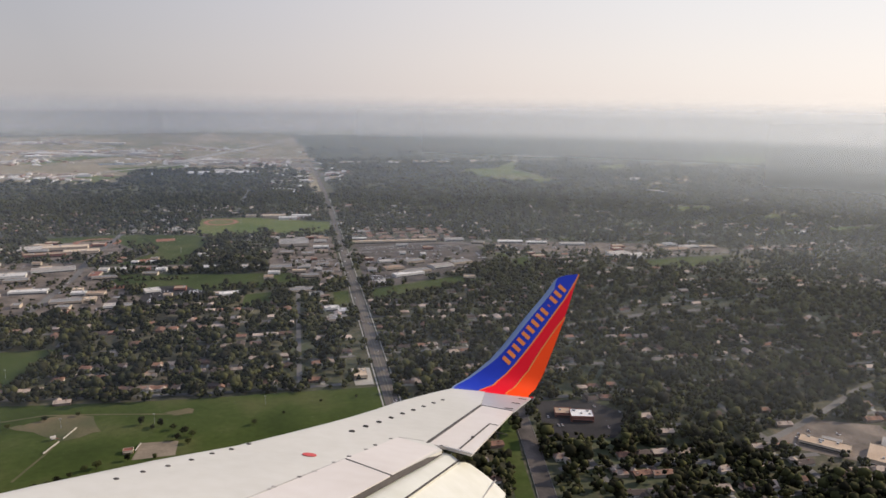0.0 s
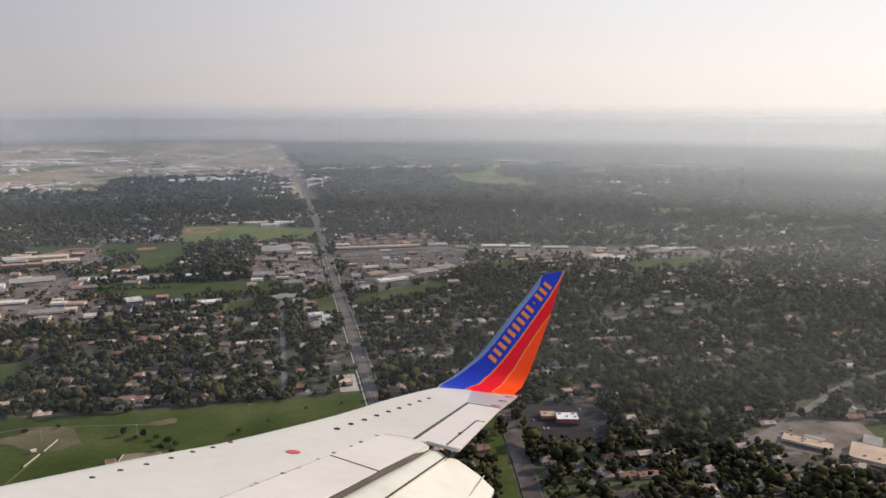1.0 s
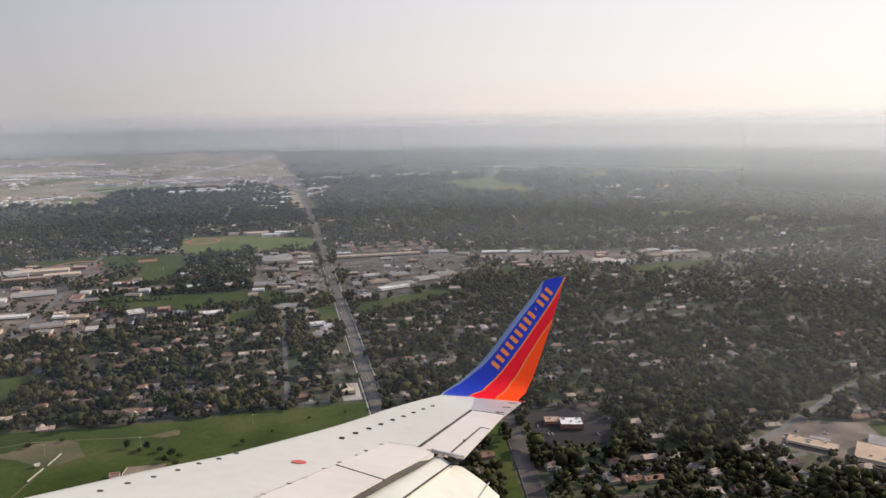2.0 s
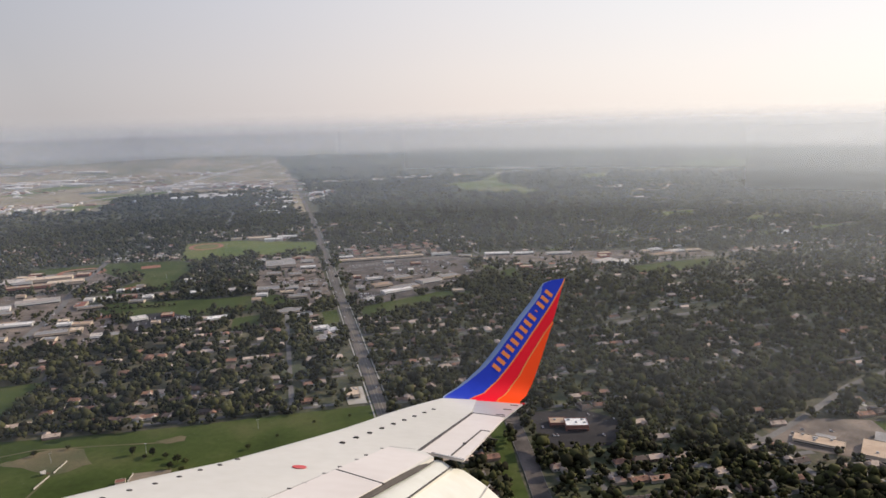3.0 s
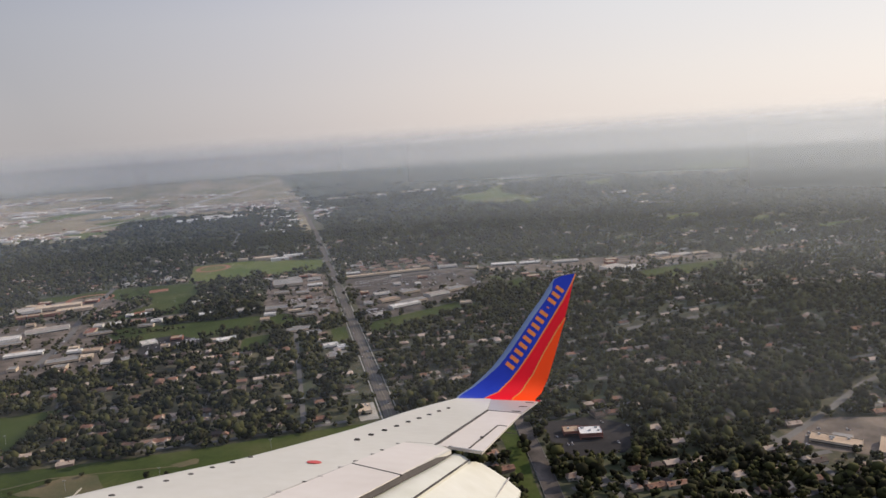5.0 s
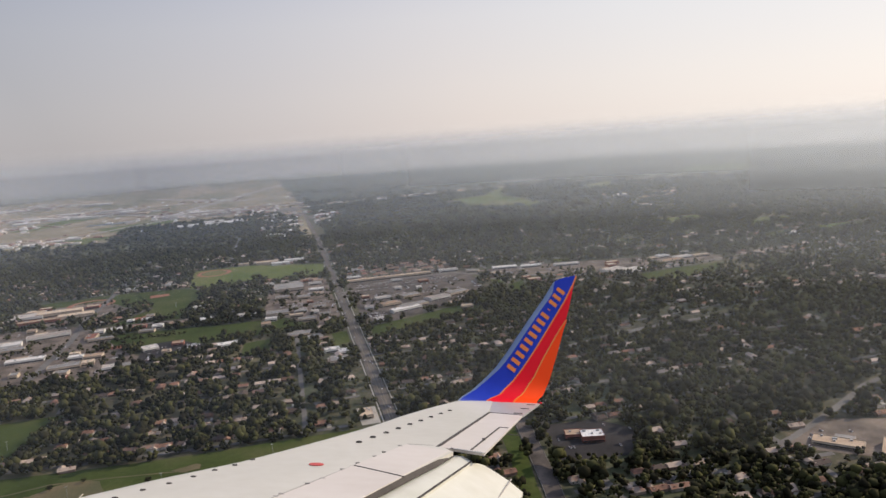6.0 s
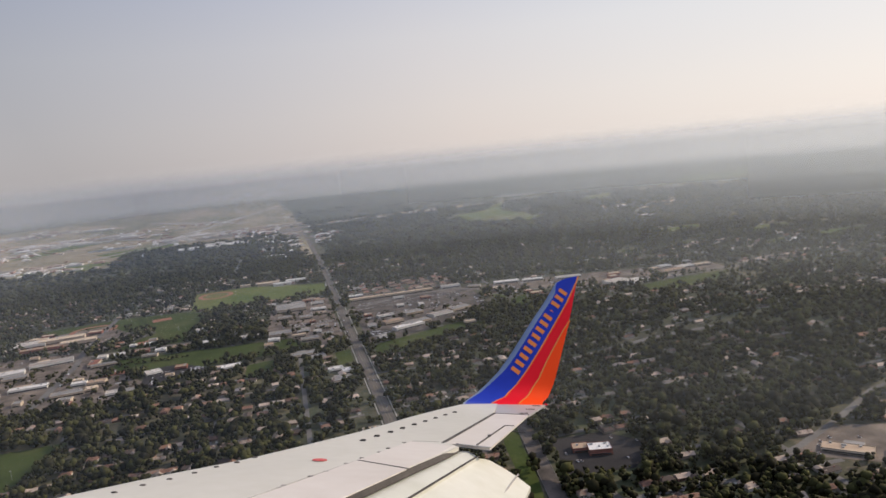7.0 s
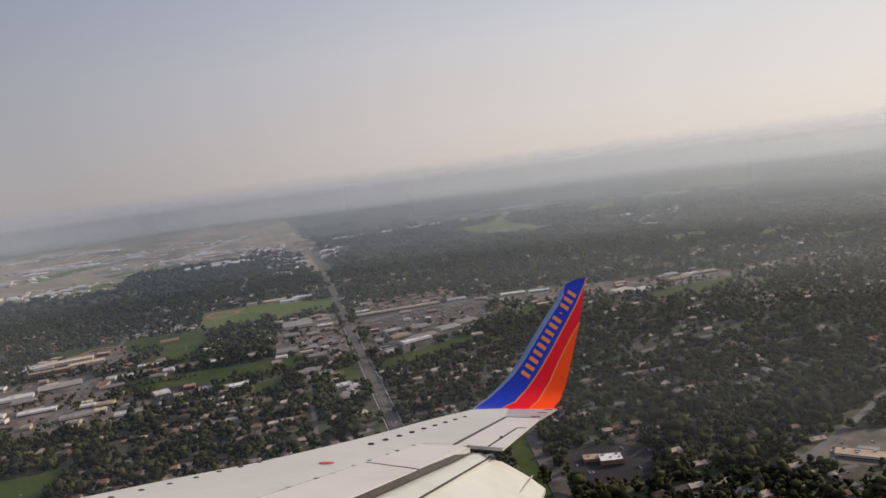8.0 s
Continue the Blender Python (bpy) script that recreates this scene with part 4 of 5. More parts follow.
CARPAINT = mat("far_car_paint", [(0.05, 0.05, 0.06), (0.24, 0.1, 0.08), (0.55, 0.55, 0.56), (0.85, 0.84, 0.82)], 0.5, 2.0, 0.35, vary="island")


def gathered(name, material, label, category, pieces):
    """Many small solids, each (outline points, triangles or quads), joined into one mesh."""
    verts, faces = [], []
    for v, f in pieces:
        k = len(verts)
        verts += v
        faces += [[q + k for q in face] for face in f]
    me = bpy.data.meshes.new(name)
    me.from_pydata(verts, [], faces)
    me.materials.append(material)
    ob = new(name, me)
    return tagged(ob, label, category, kind="stuff")


def shed_shape(x, y, w, d, h, turn):
    """A low shed with a ridged roof on the land."""
    c, s, k = math.cos(turn), math.sin(turn), shrink(x, y)
    bx, by, bz = land(x, y)
    pts = [(-w, -d, -2), (w, -d, -2), (w, d, -2), (-w, d, -2), (-w, -d, h), (w, -d, h), (w, d, h), (-w, d, h), (-w, 0, h * 1.35), (w, 0, h * 1.35)]
    v = [(bx + (px * c - py * s) * k, by + (px * s + py * c) * k, bz + pz * k) for px, py, pz in pts]
    return v, [(0, 1, 5, 4), (1, 2, 6, 9, 5), (2, 3, 7, 6), (3, 0, 4, 8, 7), (4, 5, 9, 8), (8, 9, 6, 7)]


def car_shape(x, y, z, turn):
    """A small car: body and cabin in one piece."""
    c, s = math.cos(turn), math.sin(turn)
    v, rings = [], ((-2.2, 0.9, 0.25), (2.2, 0.9, 0.25), (-2.2, 0.9, 0.85), (2.2, 0.9, 0.85), (-1.7, 0.8, 0.9), (0.9, 0.8, 0.9), (-1.2, 0.68, 1.45), (0.3, 0.68, 1.45))
    for px, w, h in rings:
        v += [(x + px * c + q * s, y + px * s - q * c, z + h) for q in (-w, w)]
    return v, [(0, 2, 6, 4), (1, 5, 7, 3), (0, 4, 5, 1), (2, 3, 7, 6), (4, 6, 7, 5), (8, 10, 14, 12), (9, 13, 15, 11), (8, 12, 13, 9), (10, 11, 15, 14), (12, 14, 15, 13)]


FARRNG = np.random.default_rng(61)
sheds = []
for cx, cy, sx, sy, n in ((-1000, 3300, 330, 130, 60), (-1500, 4150, 300, 200, 60), (-1400, 4900, 420, 240, 80), (-500, 4150, 320, 170, 80), (-120, 3950, 130, 320, 60), (-2000, 6300, 400, 330, 60), (-700, 5300, 500, 300, 30), (-30, 3250, 80, 330, 60), (170, 3350, 60, 330, 40), (-60, 2750, 110, 120, 24)):
    for _ in range(n):
        x, y = cx + FARRNG.normal() * sx * 0.6, cy + FARRNG.normal() * sy * 0.6
        if abs(x - 98 + max(0, y - 2600) * 0.014) > 24:
            sheds.append(shed_shape(x, y, FARRNG.uniform(7, 20), FARRNG.uniform(6, 11), FARRNG.uniform(3.5, 6), FARRNG.choice([0.0, 1.57]) + FARRNG.uniform(-0.12, 0.12)))
gathered("distant_sheds", FARPAINT, "scattered white and pinkish sheds round an airfield", "sheds", sheds)
cars = []
for x0, x1, y0, y1, n in ((-58, 80, 1320, 1765, 230), (120, 400, 1290, 1680, 330), (-620, -262, 1170, 1560, 330), (-600, -345, 1590, 1770, 70), (440, 960, 1480, 1640, 90), (-250, -165, 1215, 1322, 60)):
    for _ in range(n // 5):
        bx, by, turn = FARRNG.uniform(x0, x1), FARRNG.uniform(y0, y1), FARRNG.choice([0.0, 1.57])
        for k in range(FARRNG.integers(3, 9)):
            x, y = bx + k * 2.9 * math.sin(turn), by + k * 2.9 * math.cos(turn)
            on_lot = any(inside(np.array([x]), np.array([y]), q)[0] for q in LOTS)
            if on_lot and abs(x - 98) > 16 and not any(f[0][0] - 3 < x < f[2][0] + 3 and f[0][1] - 3 < y < f[2][1] + 3 for f in FOOT):
                cars.append(car_shape(x, y, 0.45, turn + FARRNG.uniform(-0.06, 0.06)))
gathered("distant_parked_cars", CARPAINT, "rows of white, dark and red cars on shop lots", "cars", cars)

# ---- trees ----
def ico():
    bm = bmesh.new()
    bmesh.ops.create_icosphere(bm, subdivisions=1, radius=1.0)
    bm.verts.ensure_lookup_table()
    v = np.array([q.co[:] for q in bm.verts])
    f = np.array([[q.index for q in face.verts] for face in bm.faces])
    bm.free()
    return v, f


ICO_V, ICO_F = ico()
OCT_V = np.array([(1, 0, 0), (-1, 0, 0), (0, 1, 0), (0, -1, 0), (0, 0, 1), (0, 0, -1)], float)
OCT_F = np.array([(0, 2, 4), (2, 1, 4), (1, 3, 4), (3, 0, 4), (2, 0, 5), (1, 2, 5), (3, 1, 5), (0, 3, 5)])


def crowns(points, sizes, clumps, base, rng, lift=0.5, flat=1.0):
    """One ragged crown of several leaf clumps for each point: vertices and triangles."""
    bv, bf = base
    n = len(points)
    off = rng.normal(size=(n, clumps, 3)) * np.array([0.32, 0.32, 0.22])
    rad = rng.uniform(0.16, 0.42, size=(n, clumps, 1, 1))
    jit = rng.uniform(0.5, 1.35, size=(n, clumps, len(bv), 1))
    squash = np.array([1, 1, 0.85])
    v = bv[None, None] * rad * jit * squash + off[:, :, None, :]
    v[..., 2] = (v[..., 2] + lift + 0.12) * flat
    v = v * sizes[:, None, None, None] + points[:, None, None, :]
    count = n * clumps
    f = bf[None] + (np.arange(count) * len(bv))[:, None, None]
    return v.reshape(-1, 3), f.reshape(-1, 3)


def scatter(r0, r1, cell, cover, rng):
    """Jittered places in the stretch of land between two distances, where no road, lot, lawn or house is."""
    xs, ys = np.meshgrid(np.arange(-r1, r1, cell), np.arange(100, r1, cell))
    px = (xs + rng.uniform(-0.48, 0.48, xs.shape) * cell).ravel()
    py = (ys + rng.uniform(-0.48, 0.48, ys.shape) * cell).ravel()
    r, a = np.hypot(px, py), np.degrees(np.arctan2(px, py))
    ok = (r > r0) & (r <= r1) & (a > -27) & (a < 52)
    px, py = px[ok], py[ok]
    dens = np.array([noise.noise((x * 0.004, y * 0.004, 0.5)) + 0.8 * noise.noise((x * 0.017, y * 0.017, 4.5)) for x, y in zip(px, py)])
    ok = rng.random(len(px)) < cover - 0.08 + 0.42 * dens - 0.02 * (px > 350)
    px, py = px[ok], py[ok]
    ok = free(px, py)
    return px[ok], py[ok]


for h in HOUSES:
    x, y = h[0], h[1]
    w, d = (9.0, 12.0) if x < 350 else (7.5, 9.0)
    BLOCKED.append(np.array([(x - w, y - d), (x + w, y - d), (x + w, y + 5), (x - w, y + 5)]))
TR = np.random.default_rng(5)
nx, ny = scatter(430, 1450, 9.8, 0.66, TR)
order = np.argsort(np.hypot(nx - 60, ny))
nx, ny = nx[order], ny[order]
NEAR = 280


def tree(kind, seed):
    """A yard tree: tapered trunk with limbs, and a ragged crown of many leaf clumps with gaps."""
    rng = np.random.default_rng(seed)
    t = new("tree")
    bm = bmesh.new()
    for top, lean, r0 in ((5.2, (0, 0), 0.34), (7.0, (2.1, 0.7), 0.17), (7.2, (-1.8, 1.1), 0.17), (6.8, (0.3, -2.0), 0.15)):
        z0 = 0 if top == 5.2 else 2.6
        rings = []
        for k in range(4):
            q = k / 3
            c = (lean[0] * q, lean[1] * q, z0 + (top - z0) * q)
            rr = r0 * (1 - 0.65 * q)
            rings.append([bm.verts.new((c[0] + rr * math.cos(a), c[1] + rr * math.sin(a), c[2])) for a in np.linspace(0, 2 * math.pi, 6, endpoint=False)])
        for a, b in zip(rings, rings[1:]):
            for i in range(6):
                bm.faces.new((a[i], a[(i + 1) % 6], b[(i + 1) % 6], b[i]))
        bm.faces.new(rings[0][::-1])
        bm.faces.new(rings[-1])
    part("trunk", bm, BARK, t)
    n = 95
    pts = rng.normal(size=(n, 3))
    pts /= np.linalg.norm(pts, axis=1)[:, None]
    pts *= rng.uniform(0.35, 1.08, (n, 1)) * np.array([4.7, 4.7, 3.5])
    if kind == 2:
        pts *= np.array([0.7, 0.7, 1.35])
    vs, fs = [], []
    for i, p in enumerate(pts):
        s = rng.uniform(0.45, 1.15)
        vs.append(ICO_V * s * rng.uniform(0.6, 1.3, (len(ICO_V), 1)) * np.array([1, 1, 0.8]) + p + np.array([0, 0, 7.4]))
        fs.append(ICO_F + i * len(ICO_V))
    part("crown", fast_mesh("crown", np.concatenate(vs), np.concatenate(fs), CROWN), None, t)
    return t


TREES = [tree(k % 3, 40 + k) for k in range(6)]
for x, y in zip(nx[:NEAR], ny[:NEAR]):
    k = int(TR.integers(0, 6))
    c = copy_thing(TREES[k], pose(x, y, 0, 0, 0, TR.uniform(0, 360)) )
    c.scale = (TR.uniform(0.8, 1.4),) * 2 + (TR.uniform(0.8, 1.15),)
    tagged(c, "tall slender leafy yard tree" if k % 3 == 2 else "broad dark green leafy yard tree", "tree", "yard trees")
# bushes standing singly on the park field
for x, y, s in ((-292, 752, 0.7), (-262, 766, 0.7), (-232, 774, 0.6), (-163, 742, 1.0), (-143, 735, 0.95), (-150, 729, 0.6), (-129, 725, 0.75), (-116, 712, 0.95), (-108, 706, 0.8), (-122, 700, 0.8), (-110, 690, 0.7), (-49, 723, 0.7), (-20, 745, 0.4), (20, 770, 0.4), (60, 775, 0.5), (-226, 621, 0.7), (-218, 627, 0.6), (-211, 632, 0.7), (-203, 640, 0.6), (-193, 649, 0.7), (-184, 653, 0.9), (-160, 664, 0.8), (-136, 664, 0.6), (180, 560, 0.8)):
    c = copy_thing(TREES[int(TR.integers(0, 6))], pose(x, y, 0, 0, 0, TR.uniform(0, 360)))
    c.scale = (s, s, s * 0.8)
    tagged(c, "small round tree standing alone on a lawn", "tree", "lawn trees")
for t in TREES:
    for o in list(t.children):
        bpy.data.objects.remove(o)
    bpy.data.objects.remove(t)


def grove(name, px, py, size, clumps, base, label, lift=0.5, flat=1.0):
    if not len(px):
        return
    p = np.array([land(x, y) for x, y in zip(px, py)])
    k = np.array([shrink(x, y) for x, y in zip(px, py)])
    v, f = crowns(p, np.clip(TR.lognormal(-0.05, 0.33, len(p)), 0.5, 2.0) * size * k, clumps, base, TR, lift, flat)
    tagged(new(name, fast_mesh(name, v, f, FOLIAGE)), label, "trees", kind="stuff")


grove("suburban_trees", nx[NEAR:], ny[NEAR:], 8.7, 10, (ICO_V, ICO_F), "thousands of dark leafy yard trees between houses", 0.5, 1.12)
grove("planting_strip_trees", [p[0] for p in LOT_TREES], [p[1] for p in LOT_TREES], 6.5, 6, (ICO_V, ICO_F), "many dark leafy trees between shops and lots")
mx, my = scatter(1450, 2700, 11.0, 0.77, TR)
grove("town_woods", mx, my, 10.0, 7, (OCT_V, OCT_F), "dense dark tree cover over the far suburbs")
fx, fy = scatter(2700, 4300, 22.0, 0.8, TR)
grove("far_woods", fx, fy, 23, 5, (OCT_V, OCT_F), "distant woods fading into haze", 0.3, 0.6)
gx, gy = scatter(4300, 5700, 50.0, 0.45, TR)
grove("horizon_woods", gx, gy, 44, 4, (OCT_V, OCT_F), "distant tree belts near the skyline", 0.1, 0.14)

# ---- park furniture ----
def playground(x, y):
    """A small white and red climbing frame with a slide, posts and a roof."""
    p = new("playground_frame")
    p.matrix_world = pose(x, y, 0.25, 0, 0, 20)
    for px in (-2, 2):
        for py in (-1.5, 1.5):
            part("post", box(bmesh.new(), px - 0.1, px + 0.1, py - 0.1, py + 0.1, 0, 3.2), WALL_WHITE, p)
    part("deck", box(bmesh.new(), -2.1, 2.1, -1.6, 1.6, 1.4, 1.55), WALL_WHITE, p)
    part("roof", roof_shape(bmesh.new(), 4.2, 3.4, 3.2, 1.1, 0.3), ROOF_WHITE, p)
    bm = bmesh.new()
    a = [bm.verts.new(q) for q in ((2.1, -0.5, 1.5), (2.1, 0.5, 1.5), (5.6, 0.5, 0.2), (5.6, -0.5, 0.2))]
    bm.faces.new(a)
    got = bmesh.ops.extrude_face_region(bm, geom=bm.faces[:])
    for v in [g for g in got["geom"] if isinstance(g, bmesh.types.BMVert)]:
        v.co.z -= 0.12
    part("slide", bm, ROOF_RED, p, "red slide")
    return tagged(p, "small white playground frame with red slide on grass", "playground")


def fence(x0, y0, x1, y1, n):
    """A pale board fence: posts, two rails and boards."""
    f = new("fence")
    d = Vector((x1 - x0, y1 - y0))
    f.matrix_world = pose(x0, y0, 0.2, 0, 0, math.degrees(math.atan2(d.y, d.x)))
    step = d.length / n
    for k in range(n + 1):
        part("post", box(bmesh.new(), k * step - 0.08, k * step + 0.08, -0.08, 0.08, 0, 2.1), CONCRETE, f)
    for z in (0.5, 1.6):
        part("rail", box(bmesh.new(), 0, d.length, -0.13, -0.081, z, z + 0.14), CONCRETE, f)
    for k in range(n):
        part("board", box(bmesh.new(), k * step + 0.1, (k + 1) * step - 0.1, -0.17, -0.131, 0.15, 1.95), CONCRETE, f)
    return tagged(f, "pale board fence standing on the park field", "fence")


def pole(x, y):
    p = new("flood_light")
    p.matrix_world = pose(x, y, 0.2)
    bm = bmesh.new()
    bmesh.ops.create_cone(bm, cap_ends=True, segments=8, radius1=0.2, radius2=0.1, depth=11, matrix=Matrix.Translation((0, 0, 5.5)))
    part("mast", bm, UNIT, p)
    part("crossarm", box(bmesh.new(), -1.2, 1.2, -0.08, 0.08, 10.4, 10.6), UNIT, p)
    for q in (-1, 0, 1):
        part("lamp_head", box(bmesh.new(), q - 0.3, q + 0.3, -0.35, 0.1, 10.6, 11.1), WALL_WHITE, p)
    return tagged(p, "tall grey flood light beside a playing field", "flood light", "field lights")


playground(-240, 720)
fence(-240, 690, -233, 714, 8)
fence(-231, 720, -225, 744, 8)
fence(-157, 682, -155, 697, 5)
fence(-330, 868, -318, 960, 20)
shop(-163, 681, 9, 7, 3.0, 5, "r", "park shed beside a pale lot", 0, "shed")
for x, y in ((-40, 772), (-150, 742), (-240, 745), (-345, 900), (-262, 2090), (-150, 1990), (-330, 1560), (-250, 1620), (640, 560)):
    pole(x, y)

# ---- cars ----
def car():
    c = new("car")
    bm = box(bmesh.new(), -2.25, 2.25, -0.9, 0.9, 0.35, 0.95)
    bmesh.ops.bevel(bm, geom=bm.edges[:], offset=0.14, segments=1, affect="EDGES")
    part("body", bm, CARPAINT, c)
    bm = bmesh.new()
    lo = [bm.verts.new(p) for p in ((-1.7, -0.8, 0.94), (1.1, -0.8, 0.94), (1.1, 0.8, 0.94), (-1.7, 0.8, 0.94))]
    hi = [bm.verts.new(p) for p in ((-1.3, -0.68, 1.42), (0.4, -0.68, 1.42), (0.4, 0.68, 1.42), (-1.3, 0.68, 1.42))]
    for i in range(4):
        bm.faces.new((lo[i], lo[(i + 1) % 4], hi[(i + 1) % 4], hi[i]))
    part("windows", bm, GLASS, c)
    part("car_roof", box(bmesh.new(), -1.32, 0.42, -0.7, 0.7, 1.42, 1.48), CARPAINT, c)
    for x in (-1.4, 1.4):
        for y in (-0.82, 0.82):
            bm = bmesh.new()
            bmesh.ops.create_cone(bm, cap_ends=True, segments=10, radius1=0.34, radius2=0.34, depth=0.24, matrix=Matrix.Translation((x, y, 0.34)) @ Matrix.Rotation(radians(90), 4, "X"))
            part("wheel", bm, RUBBER, c)
    return c


CAR = car()
CR = np.random.default_rng(3)


def park(x, y, turn, up, label="parked car on an asphalt lot", group="parked cars"):
    c = copy_thing(CAR, pose(x, y, up, 0, 0, turn))
    tagged(c, label, "car", group)


for i in range(26):
    lane = CR.choice([-5.4, -3.0, 3.0, 5.4])
    park(98 + lane, CR.uniform(620, 2100), 90 if lane > 0 else -90, 0.72, "car on the grey main road", "cars on the road")
for x0, x1, rows in ((140, 370, (1610, 1622, 1634, 1580)), (135, 170, (1320, 1335, 1350)), (200, 330, (1490, 1505)), (-30, 70, (1500, 1520, 1640)), (-250, -180, (1290, 1275, 1262))):
    for y in rows:
        for x in np.arange(x0, x1, 3.2):
            if CR.random() < 0.5 and not any(inside(np.array([x]), np.array([float(y)]), f)[0] for f in FOOT if abs(f[0][0] - x) < 110 and f[2][0] - f[0][0] < 60):
                park(x, y + CR.uniform(-0.4, 0.4), 90 + CR.uniform(-3, 3), 0.32 if x > -150 else 0.47)
for x, y in ((262, 668), (266, 667.5), (258, 690), (312, 655), (340, 690), (318, 708), (480, 585), (492, 600), (500, 607), (515, 612), (540, 600)):
    park(x, y, CR.choice([90, 80]), 0.42)
for o in list(CAR.children):
    bpy.data.objects.remove(o)
bpy.data.objects.remove(CAR)

# ---- the wing ----
# a: aft along the chord, b: outward along the span from the tip rib, n: up from the upper skin
wing = new("aircraft_wing")
wing.matrix_world = Matrix(((0.9845, 0.0209, 0.1742, 2.777), (-0.0605, 0.9724, 0.2255, 12.887), (-0.1646, -0.2325, 0.9586, 324.850), (0, 0, 0, 1)))
tagged(wing, "white airliner wing with a blue, red and orange winglet", "aircraft wing")


def at(table, q):
    return float(np.interp(q, [t[0] for t in table], [t[1] for t in table]))


def shell(rows, thick, along=(0, 0, -1)):
    """A solid sheet: rows of points make its upper face, thickness goes the given way."""
    bm = bmesh.new()
    g = [[bm.verts.new(p) for p in r] for r in rows]
    d = Vector(along) * thick
    u = [[bm.verts.new(v.co + d) for v in r] for r in g]
    for i in range(len(g) - 1):
        for j in range(len(g[0]) - 1):
            bm.faces.new((g[i][j], g[i][j + 1], g[i + 1][j + 1], g[i + 1][j]))
            bm.faces.new((u[i][j], u[i + 1][j], u[i + 1][j + 1], u[i][j + 1]))
    m, n = len(g) - 1, len(g[0]) - 1
    for j in range(n):
        bm.faces.new((g[0][j + 1], g[0][j], u[0][j], u[0][j + 1]))
        bm.faces.new((g[m][j], g[m][j + 1], u[m][j + 1], u[m][j]))
    for i in range(m):
        bm.faces.new((g[i][0], g[i + 1][0], u[i + 1][0], u[i][0]))
        bm.faces.new((g[i + 1][n], g[i][n], u[i][n], u[i + 1][n]))
    bmesh.ops.recalc_face_normals(bm, faces=bm.faces)
    return bm


def smooth(ob, least=-2.0):
    for p in ob.data.polygons:
        p.use_smooth = p.normal.z > least
    return ob


LEAD = ((-13, -7.5), (-7.82, -4.52), (-7.12, -4.07), (-6.31, -3.45), (-5.45, -2.94), (-4.25, -2.26), (-3.42, -1.83), (-2.29, -1.3), (-1.1, -0.67), (0, -0.03))
AFT = ((-13, -5.18), (-7.66, -2.32), (-6.8, -1.87), (-5.54, -1.17), (-5.2, -1.3), (-1.77, 0.16), (0, 0.66))


def crest(t):
    """Height of the upper skin over the chord: the nose curls down, the rest is nearly level."""
    return -0.012 * max(0.0, 1 - t / 0.03) ** 2 + 0.02 * math.sin(math.pi * min(1, t))


bm = bmesh.new()
loops = []
for b in [-13, -11, -9, -8, -7, -6.2, -5.6, -5.54, -5.13, -4.6, -4, -3.2, -2.4, -1.56, -0.8, 0]:
    f, r = at(LEAD, b) - 0.02, at(AFT, b)
    c = r - f
    full = 1.55 - b * 0.26
    up = [(f + c * t, b, crest(t * c / full)) for t in (0, 0.008, 0.02, 0.04, 0.07, 0.15, 0.3, 0.5, 0.7, 0.85, 1)]
    low = [(f + c * t, b, -0.022 - 0.22 * min(1, (1 - t) / 0.25) * (1 - 0.6 * max(0, 1 - t / 0.1))) for t in (1.0, 0.9, 0.7, 0.4, 0.15, 0.05, 0.01)]
    loops.append([bm.verts.new(p) for p in up + low])
for a, b in zip(loops, loops[1:]):
    for i in range(len(a)):
        j = (i + 1) % len(a)
        bm.faces.new((a[i], a[j], b[j], b[i]))
bm.faces.new(loops[0])
bm.faces.new(loops[-1][::-1])
bmesh.ops.recalc_face_normals(bm, faces=bm.faces)
skin = part("wing_skin", bm, WINGPAINT, wing, "white painted upper wing skin")
for p in skin.data.polygons:
    p.use_smooth = p.normal.z > 0.6


def slab(name, corners, material, lift, thick, label="", parent=wing):
    """A panel between two edges: four corners (a, b) in order, lifted by a height."""
    (a0, b0), (a1, b1), (a2, b2), (a3, b3) = corners
    rows = []
    for i in range(5):
        q = i / 4
        l, r = (a0 + (a3 - a0) * q, b0 + (b3 - b0) * q), (a1 + (a2 - a1) * q, b1 + (b2 - b1) * q)
        rows.append([(l[0] + (r[0] - l[0]) * s, l[1] + (r[1] - l[1]) * s, lift) for s in (0, 0.5, 1)])
    return part(name, shell(rows, thick), material, parent, label)


def line(name, a, b, width, material, lift=0.012, parent=wing):
    """A thin raised seam between two places on the skin."""
    p, q = Vector((a[0], a[1], 0)), Vector((b[0], b[1], 0))
    s = (q - p).normalized().cross(Vector((0, 0, 1))) * width / 2
    rows = [[tuple(p + (q - p) * k / 6 + s * w + Vector((0, 0, lift))) for w in (-1, 1)] for k in range(7)]
    return part(name, shell(rows, 0.006), material, parent)


slab("tip_panel", ((0.66, 0.0), (1.60, 0.0), (0.68, -1.99), (0.17, -1.77)), TIPMETAL, 0.006, 0.03, "grey metal tip panel")
aileron = slab("aileron", ((0.17, -1.8), (0.66, -2.03), (-0.83, -5.58), (-1.28, -5.2)), PANELPAINT, 0.012, 0.025, "white aileron with dark hinge gap")
line("hinge_gap", (0.17, -1.77), (-1.3, -5.24), 0.042, GAP, 0.020, aileron)
line("end_gap", (0.17, -1.77), (0.67, -2.0), 0.028, GAP, 0.020, aileron)
line("end_gap", (-1.15, -5.29), (-0.83, -5.55), 0.03, GAP, 0.020, aileron)
line("end_rib", (-1.13, -5.34), (-0.82, -5.6), 0.035, TIPMETAL, 0.024, aileron)
